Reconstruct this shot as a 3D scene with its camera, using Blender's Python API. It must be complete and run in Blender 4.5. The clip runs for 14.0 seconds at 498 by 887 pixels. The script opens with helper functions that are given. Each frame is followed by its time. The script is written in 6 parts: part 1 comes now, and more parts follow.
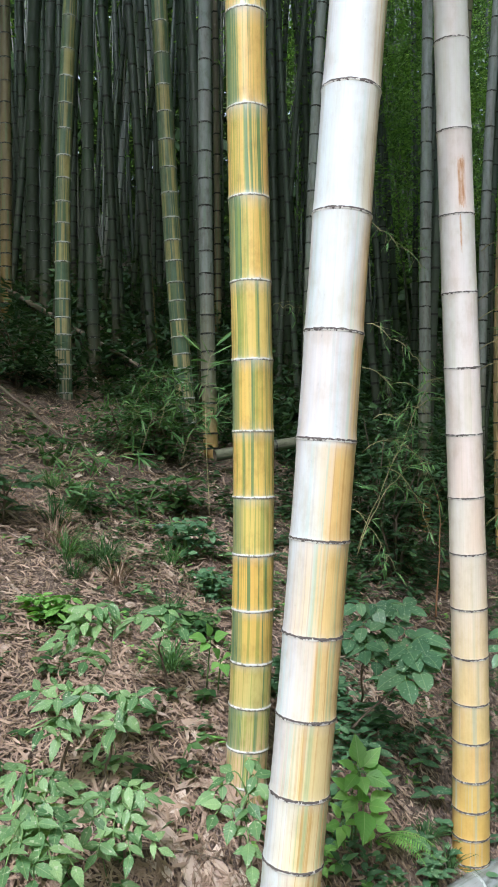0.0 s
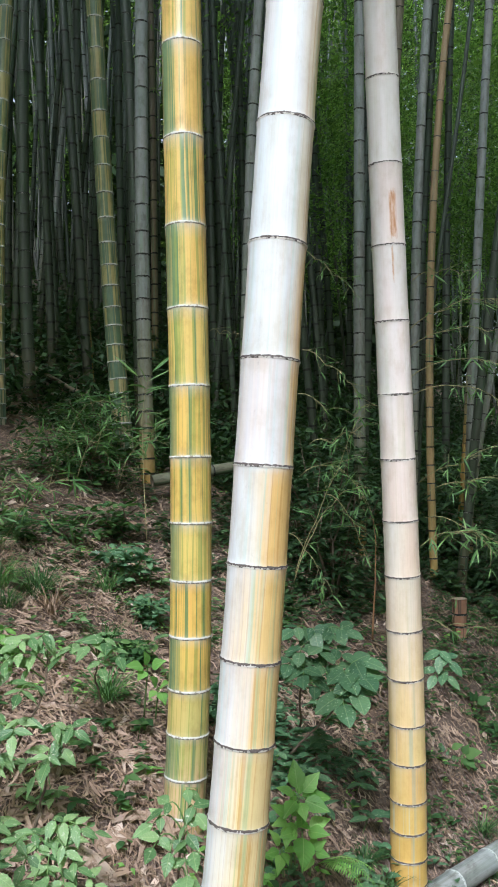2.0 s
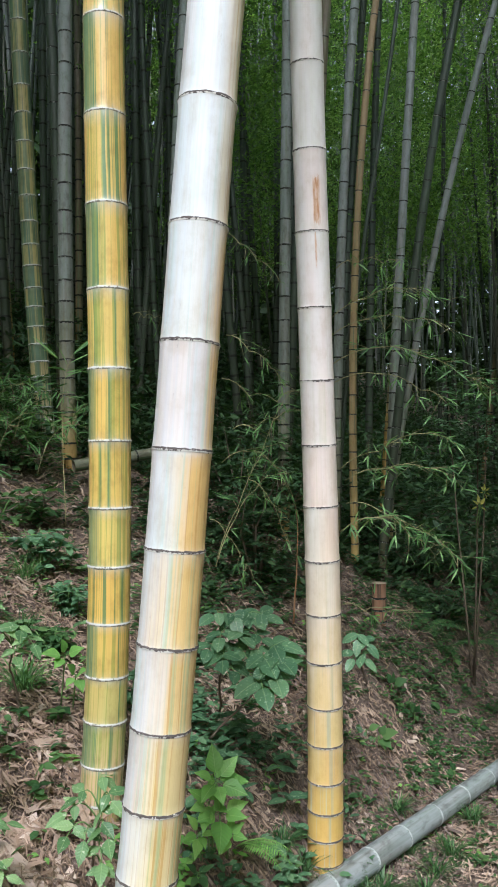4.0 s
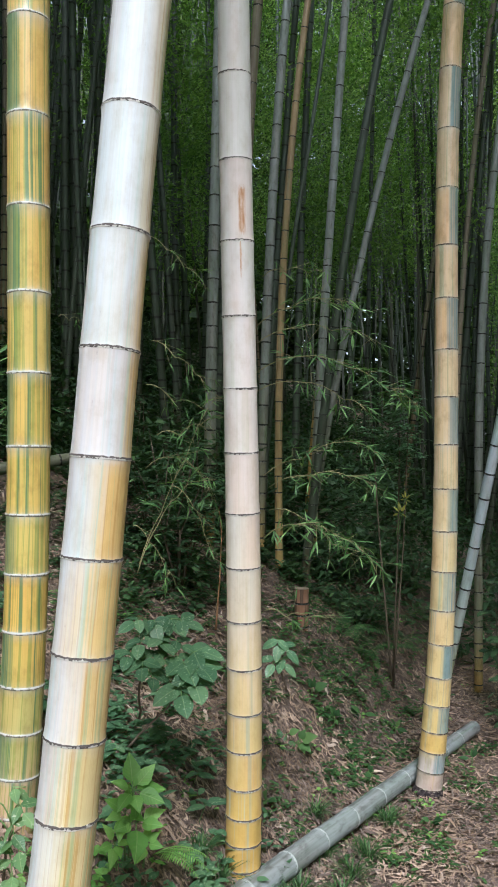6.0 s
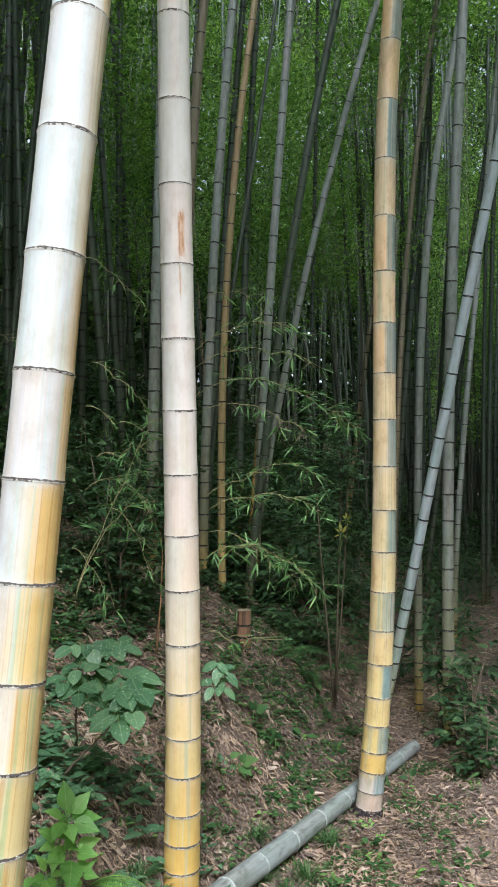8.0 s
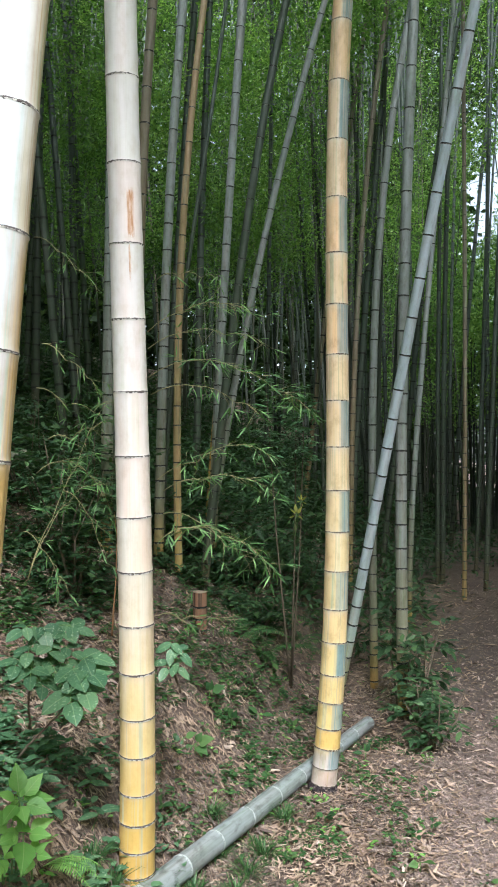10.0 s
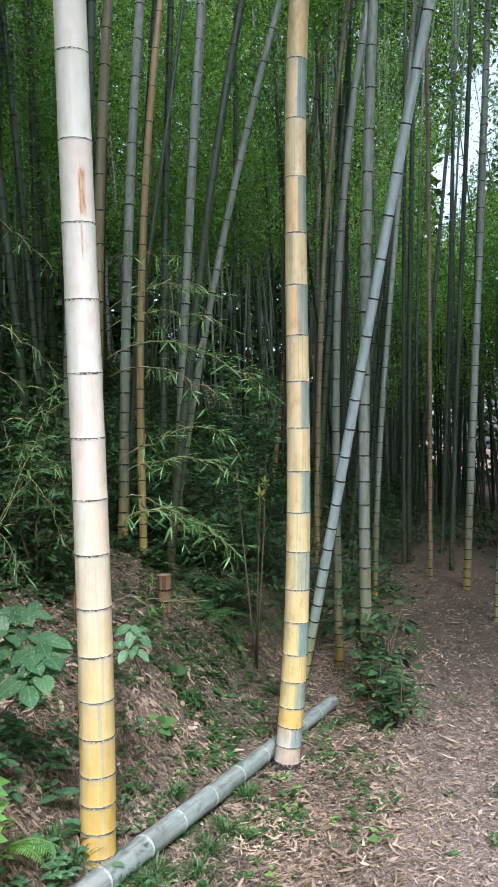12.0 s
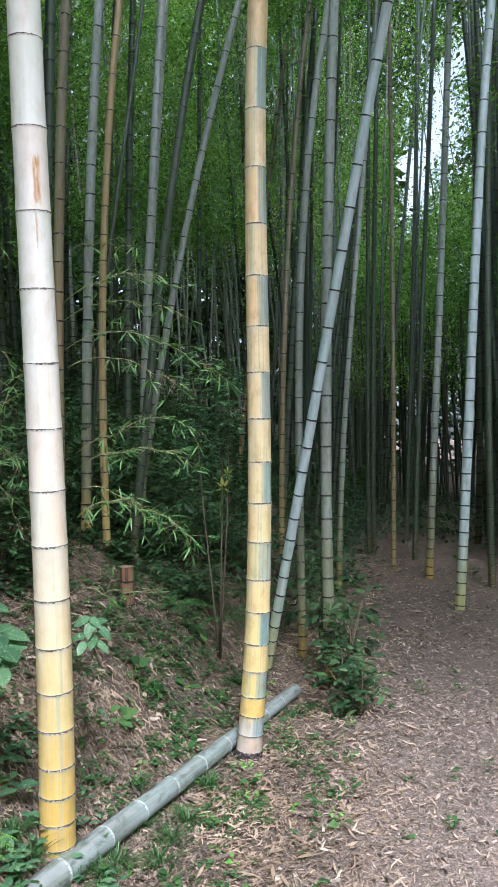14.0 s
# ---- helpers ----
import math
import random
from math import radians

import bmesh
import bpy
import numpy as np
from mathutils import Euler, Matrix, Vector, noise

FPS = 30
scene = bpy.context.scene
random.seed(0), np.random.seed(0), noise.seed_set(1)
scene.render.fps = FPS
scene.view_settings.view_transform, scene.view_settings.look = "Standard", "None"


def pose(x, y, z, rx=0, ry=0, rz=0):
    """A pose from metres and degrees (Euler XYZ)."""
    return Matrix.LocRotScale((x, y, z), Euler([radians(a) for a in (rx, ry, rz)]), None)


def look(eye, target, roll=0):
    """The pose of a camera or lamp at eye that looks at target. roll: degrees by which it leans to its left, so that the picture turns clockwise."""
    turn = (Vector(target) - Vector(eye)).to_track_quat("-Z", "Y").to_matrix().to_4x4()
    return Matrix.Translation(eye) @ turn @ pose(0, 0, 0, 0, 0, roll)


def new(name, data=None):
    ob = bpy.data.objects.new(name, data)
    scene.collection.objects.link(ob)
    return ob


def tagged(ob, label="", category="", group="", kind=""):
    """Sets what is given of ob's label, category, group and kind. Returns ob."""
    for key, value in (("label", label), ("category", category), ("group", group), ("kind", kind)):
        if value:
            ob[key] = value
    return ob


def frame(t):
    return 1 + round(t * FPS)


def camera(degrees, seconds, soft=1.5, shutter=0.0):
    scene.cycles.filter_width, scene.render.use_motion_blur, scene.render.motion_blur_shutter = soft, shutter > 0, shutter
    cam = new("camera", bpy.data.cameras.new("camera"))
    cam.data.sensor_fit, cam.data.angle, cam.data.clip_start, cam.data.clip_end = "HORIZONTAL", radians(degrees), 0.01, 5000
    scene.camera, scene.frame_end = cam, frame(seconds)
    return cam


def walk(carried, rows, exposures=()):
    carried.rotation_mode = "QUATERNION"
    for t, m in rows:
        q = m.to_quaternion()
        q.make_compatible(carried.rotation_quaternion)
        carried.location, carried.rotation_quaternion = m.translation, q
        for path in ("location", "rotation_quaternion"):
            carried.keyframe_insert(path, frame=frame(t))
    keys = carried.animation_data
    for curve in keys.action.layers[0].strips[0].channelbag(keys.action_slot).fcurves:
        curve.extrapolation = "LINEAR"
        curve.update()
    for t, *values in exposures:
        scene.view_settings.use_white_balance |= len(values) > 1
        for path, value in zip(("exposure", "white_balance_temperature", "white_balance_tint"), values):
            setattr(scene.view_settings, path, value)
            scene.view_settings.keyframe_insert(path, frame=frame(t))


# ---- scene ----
cam = camera(34.13, 14.0, soft=1.7)
walk(cam, [
    (0.0, pose(-0.000, 0.000, 1.550, 90.00, -0.00, -0.00)),
    (0.5, pose(-0.007, -0.012, 1.555, 90.91, 0.21, -0.74)),
    (1.0, pose(-0.007, -0.017, 1.556, 91.54, 0.20, -2.04)),
    (1.5, pose(-0.003, -0.013, 1.556, 91.73, 0.16, -3.37)),
    (2.0, pose(-0.000, -0.007, 1.554, 91.70, 0.28, -4.41)),
    (2.5, pose(0.003, -0.002, 1.553, 91.40, 0.32, -5.56)),
    (3.0, pose(0.007, -0.001, 1.551, 91.11, 0.33, -6.92)),
    (3.5, pose(0.013, 0.000, 1.549, 90.95, 0.25, -8.22)),
    (4.0, pose(0.018, 0.004, 1.549, 90.75, -0.10, -9.58)),
    (6.5, pose(0.040, -0.016, 1.561, 91.40, -0.82, -15.72)),
    (7.0, pose(0.044, -0.021, 1.562, 92.10, -0.80, -16.73)),
    (7.5, pose(0.050, -0.026, 1.563, 92.51, -0.64, -17.55)),
    (8.0, pose(0.056, -0.029, 1.563, 92.61, -0.70, -18.38)),
    (10.5, pose(0.086, -0.044, 1.549, 91.15, -0.07, -21.87)),
    (11.0, pose(0.097, -0.048, 1.547, 90.87, 0.02, -22.41)),
    (11.5, pose(0.110, -0.051, 1.543, 90.63, 0.32, -22.82)),
    (12.0, pose(0.124, -0.053, 1.540, 90.38, 0.39, -23.31)),
    (12.5, pose(0.131, -0.054, 1.540, 90.11, 0.32, -23.95)),
    (13.0, pose(0.135, -0.058, 1.539, 89.91, 0.25, -24.61)),
    (13.5, pose(0.142, -0.064, 1.537, 89.83, 0.53, -25.06)),
    (14.0, pose(0.151, -0.070, 1.535, 89.78, 0.60, -25.60)),
], exposures=((0.0, 0.97, 5680, 11), (6.5, 0.76, 5700, 11), (7.5, 0.80, 5740, 10), (8.0, 0.97, 5800, 9), (11.0, 1.27, 5700, 9), (14.0, 1.30, 5470, 9)))

# ---------- daylight ----------
SUN_FROM = Vector((-0.26, -0.87, 0.96)).normalized()
world = bpy.data.worlds.new("sky")
scene.world = world
world.use_nodes = True
wn = world.node_tree
sky = wn.nodes.new("ShaderNodeTexSky")
sky.sky_type, sky.sun_disc = "NISHITA", False
sky.sun_elevation = math.asin(SUN_FROM.z)
sky.sun_rotation = math.atan2(SUN_FROM.x, SUN_FROM.y)
sky.dust_density, sky.ozone_density = 4.0, 0.6
veil = wn.nodes.new("ShaderNodeHueSaturation")  # thin high cloud
veil.inputs["Saturation"].default_value, veil.inputs["Value"].default_value = 0.4, 1.25
wn.links.new(sky.outputs["Color"], veil.inputs["Color"])
wn.links.new(veil.outputs["Color"], wn.nodes["Background"].inputs["Color"])
wn.nodes["Background"].inputs["Strength"].default_value = 0.125
sun = new("sun", bpy.data.lights.new("sun", "SUN"))
sun.data.energy, sun.data.angle, sun.data.color = 2.7, radians(12), (1.0, 0.98, 0.95)
sun.matrix_world = look(SUN_FROM * 30, (0, 0, 0))

# ---------- material kit ----------


class Graph:
    """A small helper round one node material."""

    def __init__(self, name):
        self.mat = bpy.data.materials.new(name)
        self.mat.use_nodes = True
        self.tree = self.mat.node_tree
        self.bsdf = self.tree.nodes["Principled BSDF"]
        self.out = self.tree.nodes["Material Output"]

    def link(self, a, b):
        self.tree.links.new(a, b)

    def node(self, kind, **inputs):
        n = self.tree.nodes.new(kind)
        for key, value in inputs.items():
            self.feed(n.inputs[key.replace("_", " ")], value)
        return n

    def feed(self, socket, value):
        if isinstance(value, bpy.types.NodeSocket):
            self.link(value, socket)
        elif isinstance(value, (tuple, list)) and len(value) == 3 and socket.type == "RGBA":
            socket.default_value = (*value, 1)
        else:
            socket.default_value = value

    def math(self, op, a, b=0.0, c=0.0, clamp=False):
        n = self.tree.nodes.new("ShaderNodeMath")
        n.operation, n.use_clamp = op, clamp
        for i, v in enumerate((a, b, c)):
            self.feed(n.inputs[i], v)
        return n.outputs[0]

    def vec(self, x, y, z=0.0):
        n = self.tree.nodes.new("ShaderNodeCombineXYZ")
        for i, v in enumerate((x, y, z)):
            self.feed(n.inputs[i], v)
        return n.outputs[0]

    def noise(self, vector, scale=1.0, detail=3.0, rough=0.55):
        n = self.node("ShaderNodeTexNoise", Scale=scale, Detail=detail, Roughness=rough)
        if vector is not None:
            self.link(vector, n.inputs["Vector"])
        return n.outputs["Fac"]

    def ramp(self, fac, stops, mode="LINEAR"):
        n = self.tree.nodes.new("ShaderNodeValToRGB")
        n.color_ramp.interpolation = mode
        els = n.color_ramp.elements
        while len(els) < len(stops):
            els.new(0.5)
        for e, (p, c) in zip(els, stops):
            e.position = p
            e.color = (c, c, c, 1) if isinstance(c, (int, float)) else (*c, 1)
        self.feed(n.inputs["Fac"], fac)
        return n.outputs["Color"]

    def mix(self, fac, a, b, how="MIX"):
        n = self.tree.nodes.new("ShaderNodeMix")
        n.data_type, n.blend_type = "RGBA", how
        self.feed(n.inputs["Factor"], fac)
        self.feed(n.inputs["A"], a)
        self.feed(n.inputs["B"], b)
        return n.outputs["Result"]

    def uv(self):
        n = self.tree.nodes.new("ShaderNodeUVMap")
        n.uv_map = "UVMap"
        s = self.tree.nodes.new("ShaderNodeSeparateXYZ")
        self.link(n.outputs[0], s.inputs[0])
        return s.outputs[0], s.outputs[1]

    def joint(self):
        """Where along its own joint a point lies, 0 at the lower ring and 1 at the upper."""
        n = self.tree.nodes.new("ShaderNodeUVMap")
        n.uv_map = "Joint"
        s = self.tree.nodes.new("ShaderNodeSeparateXYZ")
        self.link(n.outputs[0], s.inputs[0])
        return s.outputs[1]

    def place(self):
        return self.tree.nodes.new("ShaderNodeNewGeometry").outputs["Position"]

    def random(self):
        return self.tree.nodes.new("ShaderNodeObjectInfo").outputs["Random"]

    def island(self):
        return self.tree.nodes.new("ShaderNodeNewGeometry").outputs["Random Per Island"]

    def bump(self, height, strength, distance=0.002):
        n = self.node("ShaderNodeBump", Strength=strength, Distance=distance, Height=height)
        self.link(n.outputs[0], self.bsdf.inputs["Normal"])

    def done(self, color, rough=0.6, spec=0.5):
        self.feed(self.bsdf.inputs["Base Color"], color)
        self.feed(self.bsdf.inputs["Roughness"], rough)
        self.feed(self.bsdf.inputs["Specular IOR Level"], spec)
        return self.mat


def culm_skin(name, ground_stops, stripe, stripe_cut, stripe_scale, groove=None, bloom=None, bloom_stops=((0, 0), (1, 0)), lee=None, rough=0.42, spots=0.25, stripe_stops=((0, 1), (1, 1)), span=3.2, stains=(), soft=0.6, blur=0.035, grime=0.8, fine=None, collar=None, warm=0.0):
    """Bamboo skin. u runs round the culm, v is metres above its foot. ground_stops, stripe_stops and bloom_stops run over v / span."""
    g = Graph(name)
    u, v = g.uv()
    seed = g.math("MULTIPLY", g.random(), 53.0)
    height = g.math("DIVIDE", v, span, clamp=True)
    base = g.ramp(height, ground_stops)
    # broad tone drift from joint to joint and along the wall
    drift = g.noise(g.vec(g.math("MULTIPLY", u, 5.0), g.math("MULTIPLY", v, 2.2), seed), 1.0, 3)
    base = g.mix(g.math("MULTIPLY", drift, 0.3), base, g.mix(1.0, base, (1.0, 0.72, 0.42), "MULTIPLY"))
    # lengthwise stripes
    sway = g.math("MULTIPLY_ADD", g.noise(g.vec(g.math("MULTIPLY", u, 9.0), g.math("MULTIPLY", v, 3.0), seed), 1.0, 2), 0.03, u)
    sv = g.vec(g.math("MULTIPLY_ADD", sway, stripe_scale, seed), g.math("MULTIPLY", v, 0.22), seed)
    sn = g.noise(sv, 1.0, 3.5, 0.7)
    mask = g.ramp(sn, ((stripe_cut, 0), (stripe_cut + blur, 1)))
    mask = g.math("MULTIPLY", mask, g.ramp(height, stripe_stops))
    base = g.mix(mask, base, stripe)
    if fine:  # thin pencil lines between the broad stripes
        colour, cut, scale = fine
        thin = g.noise(g.vec(g.math("MULTIPLY_ADD", sway, scale, seed), g.math("MULTIPLY", v, 0.3), seed), 1.0, 2.5, 0.65)
        tm = g.math("MULTIPLY", g.ramp(thin, ((cut, 0), (cut + 0.06, 0.85))), g.ramp(height, stripe_stops))
        base = g.mix(tm, base, colour)
    if warm:  # some joints are riper than their neighbours
        ripe = g.math("FRACT", g.math("MULTIPLY", g.random(), 7.3))
        base = g.mix(g.ramp(ripe, ((0.45, 0), (0.75, warm))), base, g.mix(1.0, base, (1.08, 0.86, 0.62), "MULTIPLY"))
    # fibres
    fib = g.noise(g.vec(g.math("MULTIPLY", u, 150.0), g.math("MULTIPLY", v, 4.0), seed), 1.0, 3)
    base = g.mix(g.ramp(fib, ((0.3, 0.12), (0.62, 0))), base, g.mix(1.0, base, (0.62, 0.6, 0.5), "MULTIPLY"))
    if bloom:
        cloud = g.noise(g.vec(g.math("MULTIPLY", u, 7.0), g.math("MULTIPLY", v, 2.5), seed), 1.0, 5, 0.62)
        streak = g.noise(g.vec(g.math("MULTIPLY", u, 34.0), g.math("MULTIPLY", v, 0.9), seed), 1.0, 3)
        amount = g.ramp(height, bloom_stops)
        k = g.math("ADD", g.math("MULTIPLY", cloud, 0.7), g.math("MULTIPLY", streak, 0.6))
        k = g.math("ADD", k, g.math("MULTIPLY_ADD", amount, 1.1, -1.05))
        if lee:
            turn = g.math("COSINE", g.math("MULTIPLY", g.math("SUBTRACT", u, lee[0]), 2 * math.pi))
            k = g.math("MULTIPLY_ADD", turn, lee[1], k)
        k = g.math("MAXIMUM", k, 0.0, clamp=True)
        k = g.ramp(k, ((0.0, 0), (soft, 1)))
        base = g.mix(k, base, g.mix(g.math("MULTIPLY", streak, 0.9), bloom, g.mix(0.55, bloom, base)))
    if collar:  # wax gathered under the upper ring, and a little over the lower one
        f = g.joint()
        ragged = g.math("MULTIPLY_ADD", g.noise(g.vec(g.math("MULTIPLY", u, 40.0), g.math("MULTIPLY", v, 8.0), seed), 1.0, 3), 0.16, -0.08)
        f = g.math("ADD", f, ragged)
        cm = g.ramp(f, ((0.0, 0.55), (0.05, 0.1), (0.16, 0.0), (0.80, 0.0), (0.93, 0.3), (1.0, 0.85)))
        base = g.mix(g.math("MULTIPLY", cm, collar[1]), base, collar[0])
    if groove:
        colour, centre, half, often, *fade = groove
        ring = g.math("FRACT", g.math("ADD", u, 1.0))
        off = g.math("ABSOLUTE", g.math("SUBTRACT", ring, centre))
        feather = g.math("MULTIPLY_ADD", g.noise(g.vec(g.math("MULTIPLY", u, 70.0), g.math("MULTIPLY", v, 0.8), seed), 1.0, 3), 0.05, -0.025)
        gm = g.ramp(g.math("ADD", off, feather), ((half * 0.75, 1), (half + 0.014, 0)))
        gm = g.math("MULTIPLY", gm, g.math("LESS_THAN", g.random(), often))
        if fade:
            gm = g.math("MULTIPLY", gm, g.ramp(height, ((fade[0] * 0.6, 0.8), (fade[0], 0))))
        pale = g.noise(g.vec(g.math("MULTIPLY", u, 46.0), g.math("MULTIPLY", v, 0.5), seed), 1.0, 3, 0.6)
        base = g.mix(gm, base, g.mix(g.ramp(pale, ((0.42, 0.05), (0.66, 0.6))), colour, base))
    tone = g.noise(g.vec(g.math("MULTIPLY", u, 4.5), g.math("MULTIPLY", v, 1.1), seed), 1.0, 2)
    base = g.mix(1.0, base, g.ramp(tone, ((0.32, (1.0, 0.93, 0.91)), (0.5, (1.0, 1.0, 1.0)), (0.68, (0.93, 0.96, 0.93)))), "MULTIPLY")
    base = g.mix(1.0, base, g.ramp(fib, ((0.3, (0.96, 0.955, 0.94)), (0.55, (1.0, 1.0, 1.0)))), "MULTIPLY")
    hair = g.noise(g.vec(g.math("MULTIPLY", u, 210.0), g.math("MULTIPLY", v, 2.0), seed), 1.0, 2)
    base = g.mix(g.ramp(hair, ((0.66, 0), (0.76, 0.16))), base, g.mix(1.0, base, (0.55, 0.50, 0.38), "MULTIPLY"))
    blotch = g.noise(g.vec(g.math("MULTIPLY", u, 9.0), g.math("MULTIPLY", v, 13.0), seed), 1.0, 6, 0.68)
    base = g.mix(1.0, base, g.ramp(blotch, ((0.34, (grime, grime * 0.97, grime * 0.92)), (0.5, (1.0, 1.0, 1.0)), (0.68, (1.05, 1.05, 1.06)))), "MULTIPLY")
    # rust-brown scars
    for at, low, high, half in stains:
        wob = g.math("MULTIPLY_ADD", g.noise(g.vec(g.math("MULTIPLY", u, 60.0), g.math("MULTIPLY", v, 14.0)), 1.0, 4, 0.7), 0.05, -0.025)
        ragged = g.math("MULTIPLY_ADD", g.noise(g.vec(g.math("MULTIPLY", u, 150.0), 0.0), 1.0, 3), 0.1, -0.05)
        edge = g.math("ADD", v, ragged)
        across = g.math("ABSOLUTE", g.math("ADD", g.math("SUBTRACT", u, at), wob))
        along = g.math("MULTIPLY", g.math("GREATER_THAN", edge, low), g.math("LESS_THAN", edge, high))
        sm = g.math("MULTIPLY", g.ramp(across, ((half * 0.5, 1), (half, 0))), along)
        rust = g.noise(g.vec(g.math("MULTIPLY", u, 38.0), g.math("MULTIPLY", v, 16.0)), 1.0, 4, 0.7)
        sm = g.math("MULTIPLY", sm, g.ramp(rust, ((0.32, 0.25), (0.55, 1))))
        base = g.mix(g.math("MULTIPLY", sm, 0.9), base, g.ramp(rust, ((0.35, (0.55, 0.30, 0.13)), (0.65, (0.33, 0.14, 0.05)))))
    # dark flecks and scuffs
    fleck = g.noise(g.vec(g.math("MULTIPLY", u, 26.0), g.math("MULTIPLY", v, 30.0), seed), 1.0, 4, 0.7)
    base = g.mix(g.ramp(fleck, ((0.66, 0), (0.74, spots))), base, (0.09, 0.06, 0.035))
    g.bump(fib, 0.12, 0.0006)
    rg = g.math("MULTIPLY_ADD", drift, 0.25, rough - 0.1)
    return g.done(base, rg, 0.45)


GRN = (0.13, 0.205, 0.085)
OLIVE = (0.27, 0.30, 0.075)
M_STRIPED = culm_skin("striped_yellow_green_bamboo", ((0, (0.50, 0.36, 0.24)), (0.035, (0.50, 0.38, 0.20)), (0.06, (0.42, 0.38, 0.15)), (0.16, (0.56, 0.44, 0.13)), (0.5, (0.58, 0.42, 0.13)), (1, (0.57, 0.42, 0.16))),
                      GRN, 0.545, 23.0, groove=((0.10, 0.18, 0.095), 0.672, 0.07, 0.95), spots=0.12, rough=0.33, blur=0.06, fine=(OLIVE, 0.53, 58.0), collar=((0.50, 0.50, 0.47), 0.75), warm=0.5)
M_WHITE = culm_skin("white_bloom_bamboo", ((0, (0.60, 0.52, 0.30)), (0.2, (0.59, 0.43, 0.175)), (0.38, (0.59, 0.40, 0.15)), (0.47, (0.58, 0.49, 0.32)), (1, (0.60, 0.55, 0.46))),
                    (0.37, 0.39, 0.20), 0.515, 24.0, bloom=(0.555, 0.61, 0.67), bloom_stops=((0, 0.28), (0.12, 0.35), (0.2, 0.38), (0.288, 0.43), (0.291, 0.86), (0.36, 0.86), (1, 0.90)), lee=(0.72, 0.62), soft=0.5, rough=0.46, spots=0.2, blur=0.10, grime=0.90,
                    stripe_stops=((0, 1), (0.45, 1), (0.6, 0.7), (1, 0.6)), fine=((0.46, 0.28, 0.09), 0.525, 62.0), collar=((0.60, 0.60, 0.58), 0.45))
M_CREAM = culm_skin("cream_to_amber_bamboo", ((0, (0.52, 0.335, 0.09)), (0.08, (0.56, 0.395, 0.125)), (0.14, (0.575, 0.44, 0.19)), (0.22, (0.59, 0.475, 0.27)), (0.32, (0.58, 0.50, 0.39)), (0.55, (0.58, 0.52, 0.46)), (1, (0.57, 0.535, 0.50))),
                    (0.47, 0.43, 0.28), 0.60, 8.0, bloom=(0.66, 0.64, 0.625), groove=((0.34, 0.36, 0.26), 0.50, 0.008, 1.1, 0.34), bloom_stops=((0, -0.1), (0.12, 0.16), (0.3, 0.38), (0.55, 0.78), (1, 1.05)), lee=(0.66, 0.16), rough=0.42, spots=0.15, grime=0.90, fine=((0.47, 0.40, 0.25), 0.62, 40.0), collar=((0.60, 0.58, 0.52), 0.35), stains=((0.5, 2.20, 2.345, 0.042), (0.495, 2.06, 2.17, 0.009)))
M_TAN = culm_skin("tan_and_blue_green_bamboo", ((0, (0.30, 0.265, 0.275)), (0.02, (0.44, 0.40, 0.40)), (0.046, (0.50, 0.45, 0.41)), (0.056, (0.57, 0.445, 0.17)), (0.2, (0.60, 0.475, 0.25)), (0.4, (0.62, 0.49, 0.31)), (0.7, (0.63, 0.50, 0.34)), (1, (0.62, 0.50, 0.35))),
                  (0.38, 0.40, 0.27), 0.57, 12.0, groove=((0.155, 0.24, 0.255), 0.44, 0.125, 1.1), bloom=(0.58, 0.57, 0.53), bloom_stops=((0, 0.45), (0.06, 0.2), (0.3, 0.4), (1, 0.4)), rough=0.40, spots=0.1, span=3.9, blur=0.08, fine=((0.42, 0.37, 0.22), 0.57, 46.0), collar=((0.55, 0.54, 0.50), 0.5), warm=0.5)
M_BLUE = culm_skin("blue_grey_bloom_bamboo", ((0, (0.32, 0.32, 0.15)), (0.12, (0.29, 0.33, 0.21)), (0.3, (0.29, 0.36, 0.33)), (1, (0.33, 0.41, 0.46))),
                   (0.22, 0.29, 0.20), 0.60, 7.0, bloom=(0.46, 0.53, 0.60), bloom_stops=((0, 0.2), (0.15, 0.6), (0.5, 1.0), (1, 1.1)), rough=0.55, spots=0.15)
M_GREY = culm_skin("grey_green_bamboo", ((0, (0.34, 0.22, 0.06)), (0.06, (0.26, 0.21, 0.09)), (0.14, (0.18, 0.185, 0.125)), (1, (0.155, 0.175, 0.16))),
                   (0.13, 0.19, 0.09), 0.60, 6.0, bloom=(0.27, 0.295, 0.305), bloom_stops=((0, 0.1), (0.4, 0.6), (1, 0.75)), soft=0.4, grime=0.68, rough=0.55, spots=0.6)
M_BROWN = culm_skin("brown_weathered_bamboo", ((0, (0.30, 0.21, 0.08)), (0.25, (0.215, 0.165, 0.092)), (1, (0.165, 0.14, 0.105))),
                    (0.17, 0.18, 0.10), 0.56, 7.0, bloom=(0.27, 0.255, 0.225), bloom_stops=((0, 0.1), (1, 0.5)), rough=0.55, spots=0.5)
# green lowered to near black: the grove's shade is put into this skin
M_SHADED_CULM = culm_skin("dark_green_bamboo", ((0, (0.09, 0.075, 0.036)), (0.15, (0.05, 0.065, 0.042)), (1, (0.045, 0.064, 0.05))),
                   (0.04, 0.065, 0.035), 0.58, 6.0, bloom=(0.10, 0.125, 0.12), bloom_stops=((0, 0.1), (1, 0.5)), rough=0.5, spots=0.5)
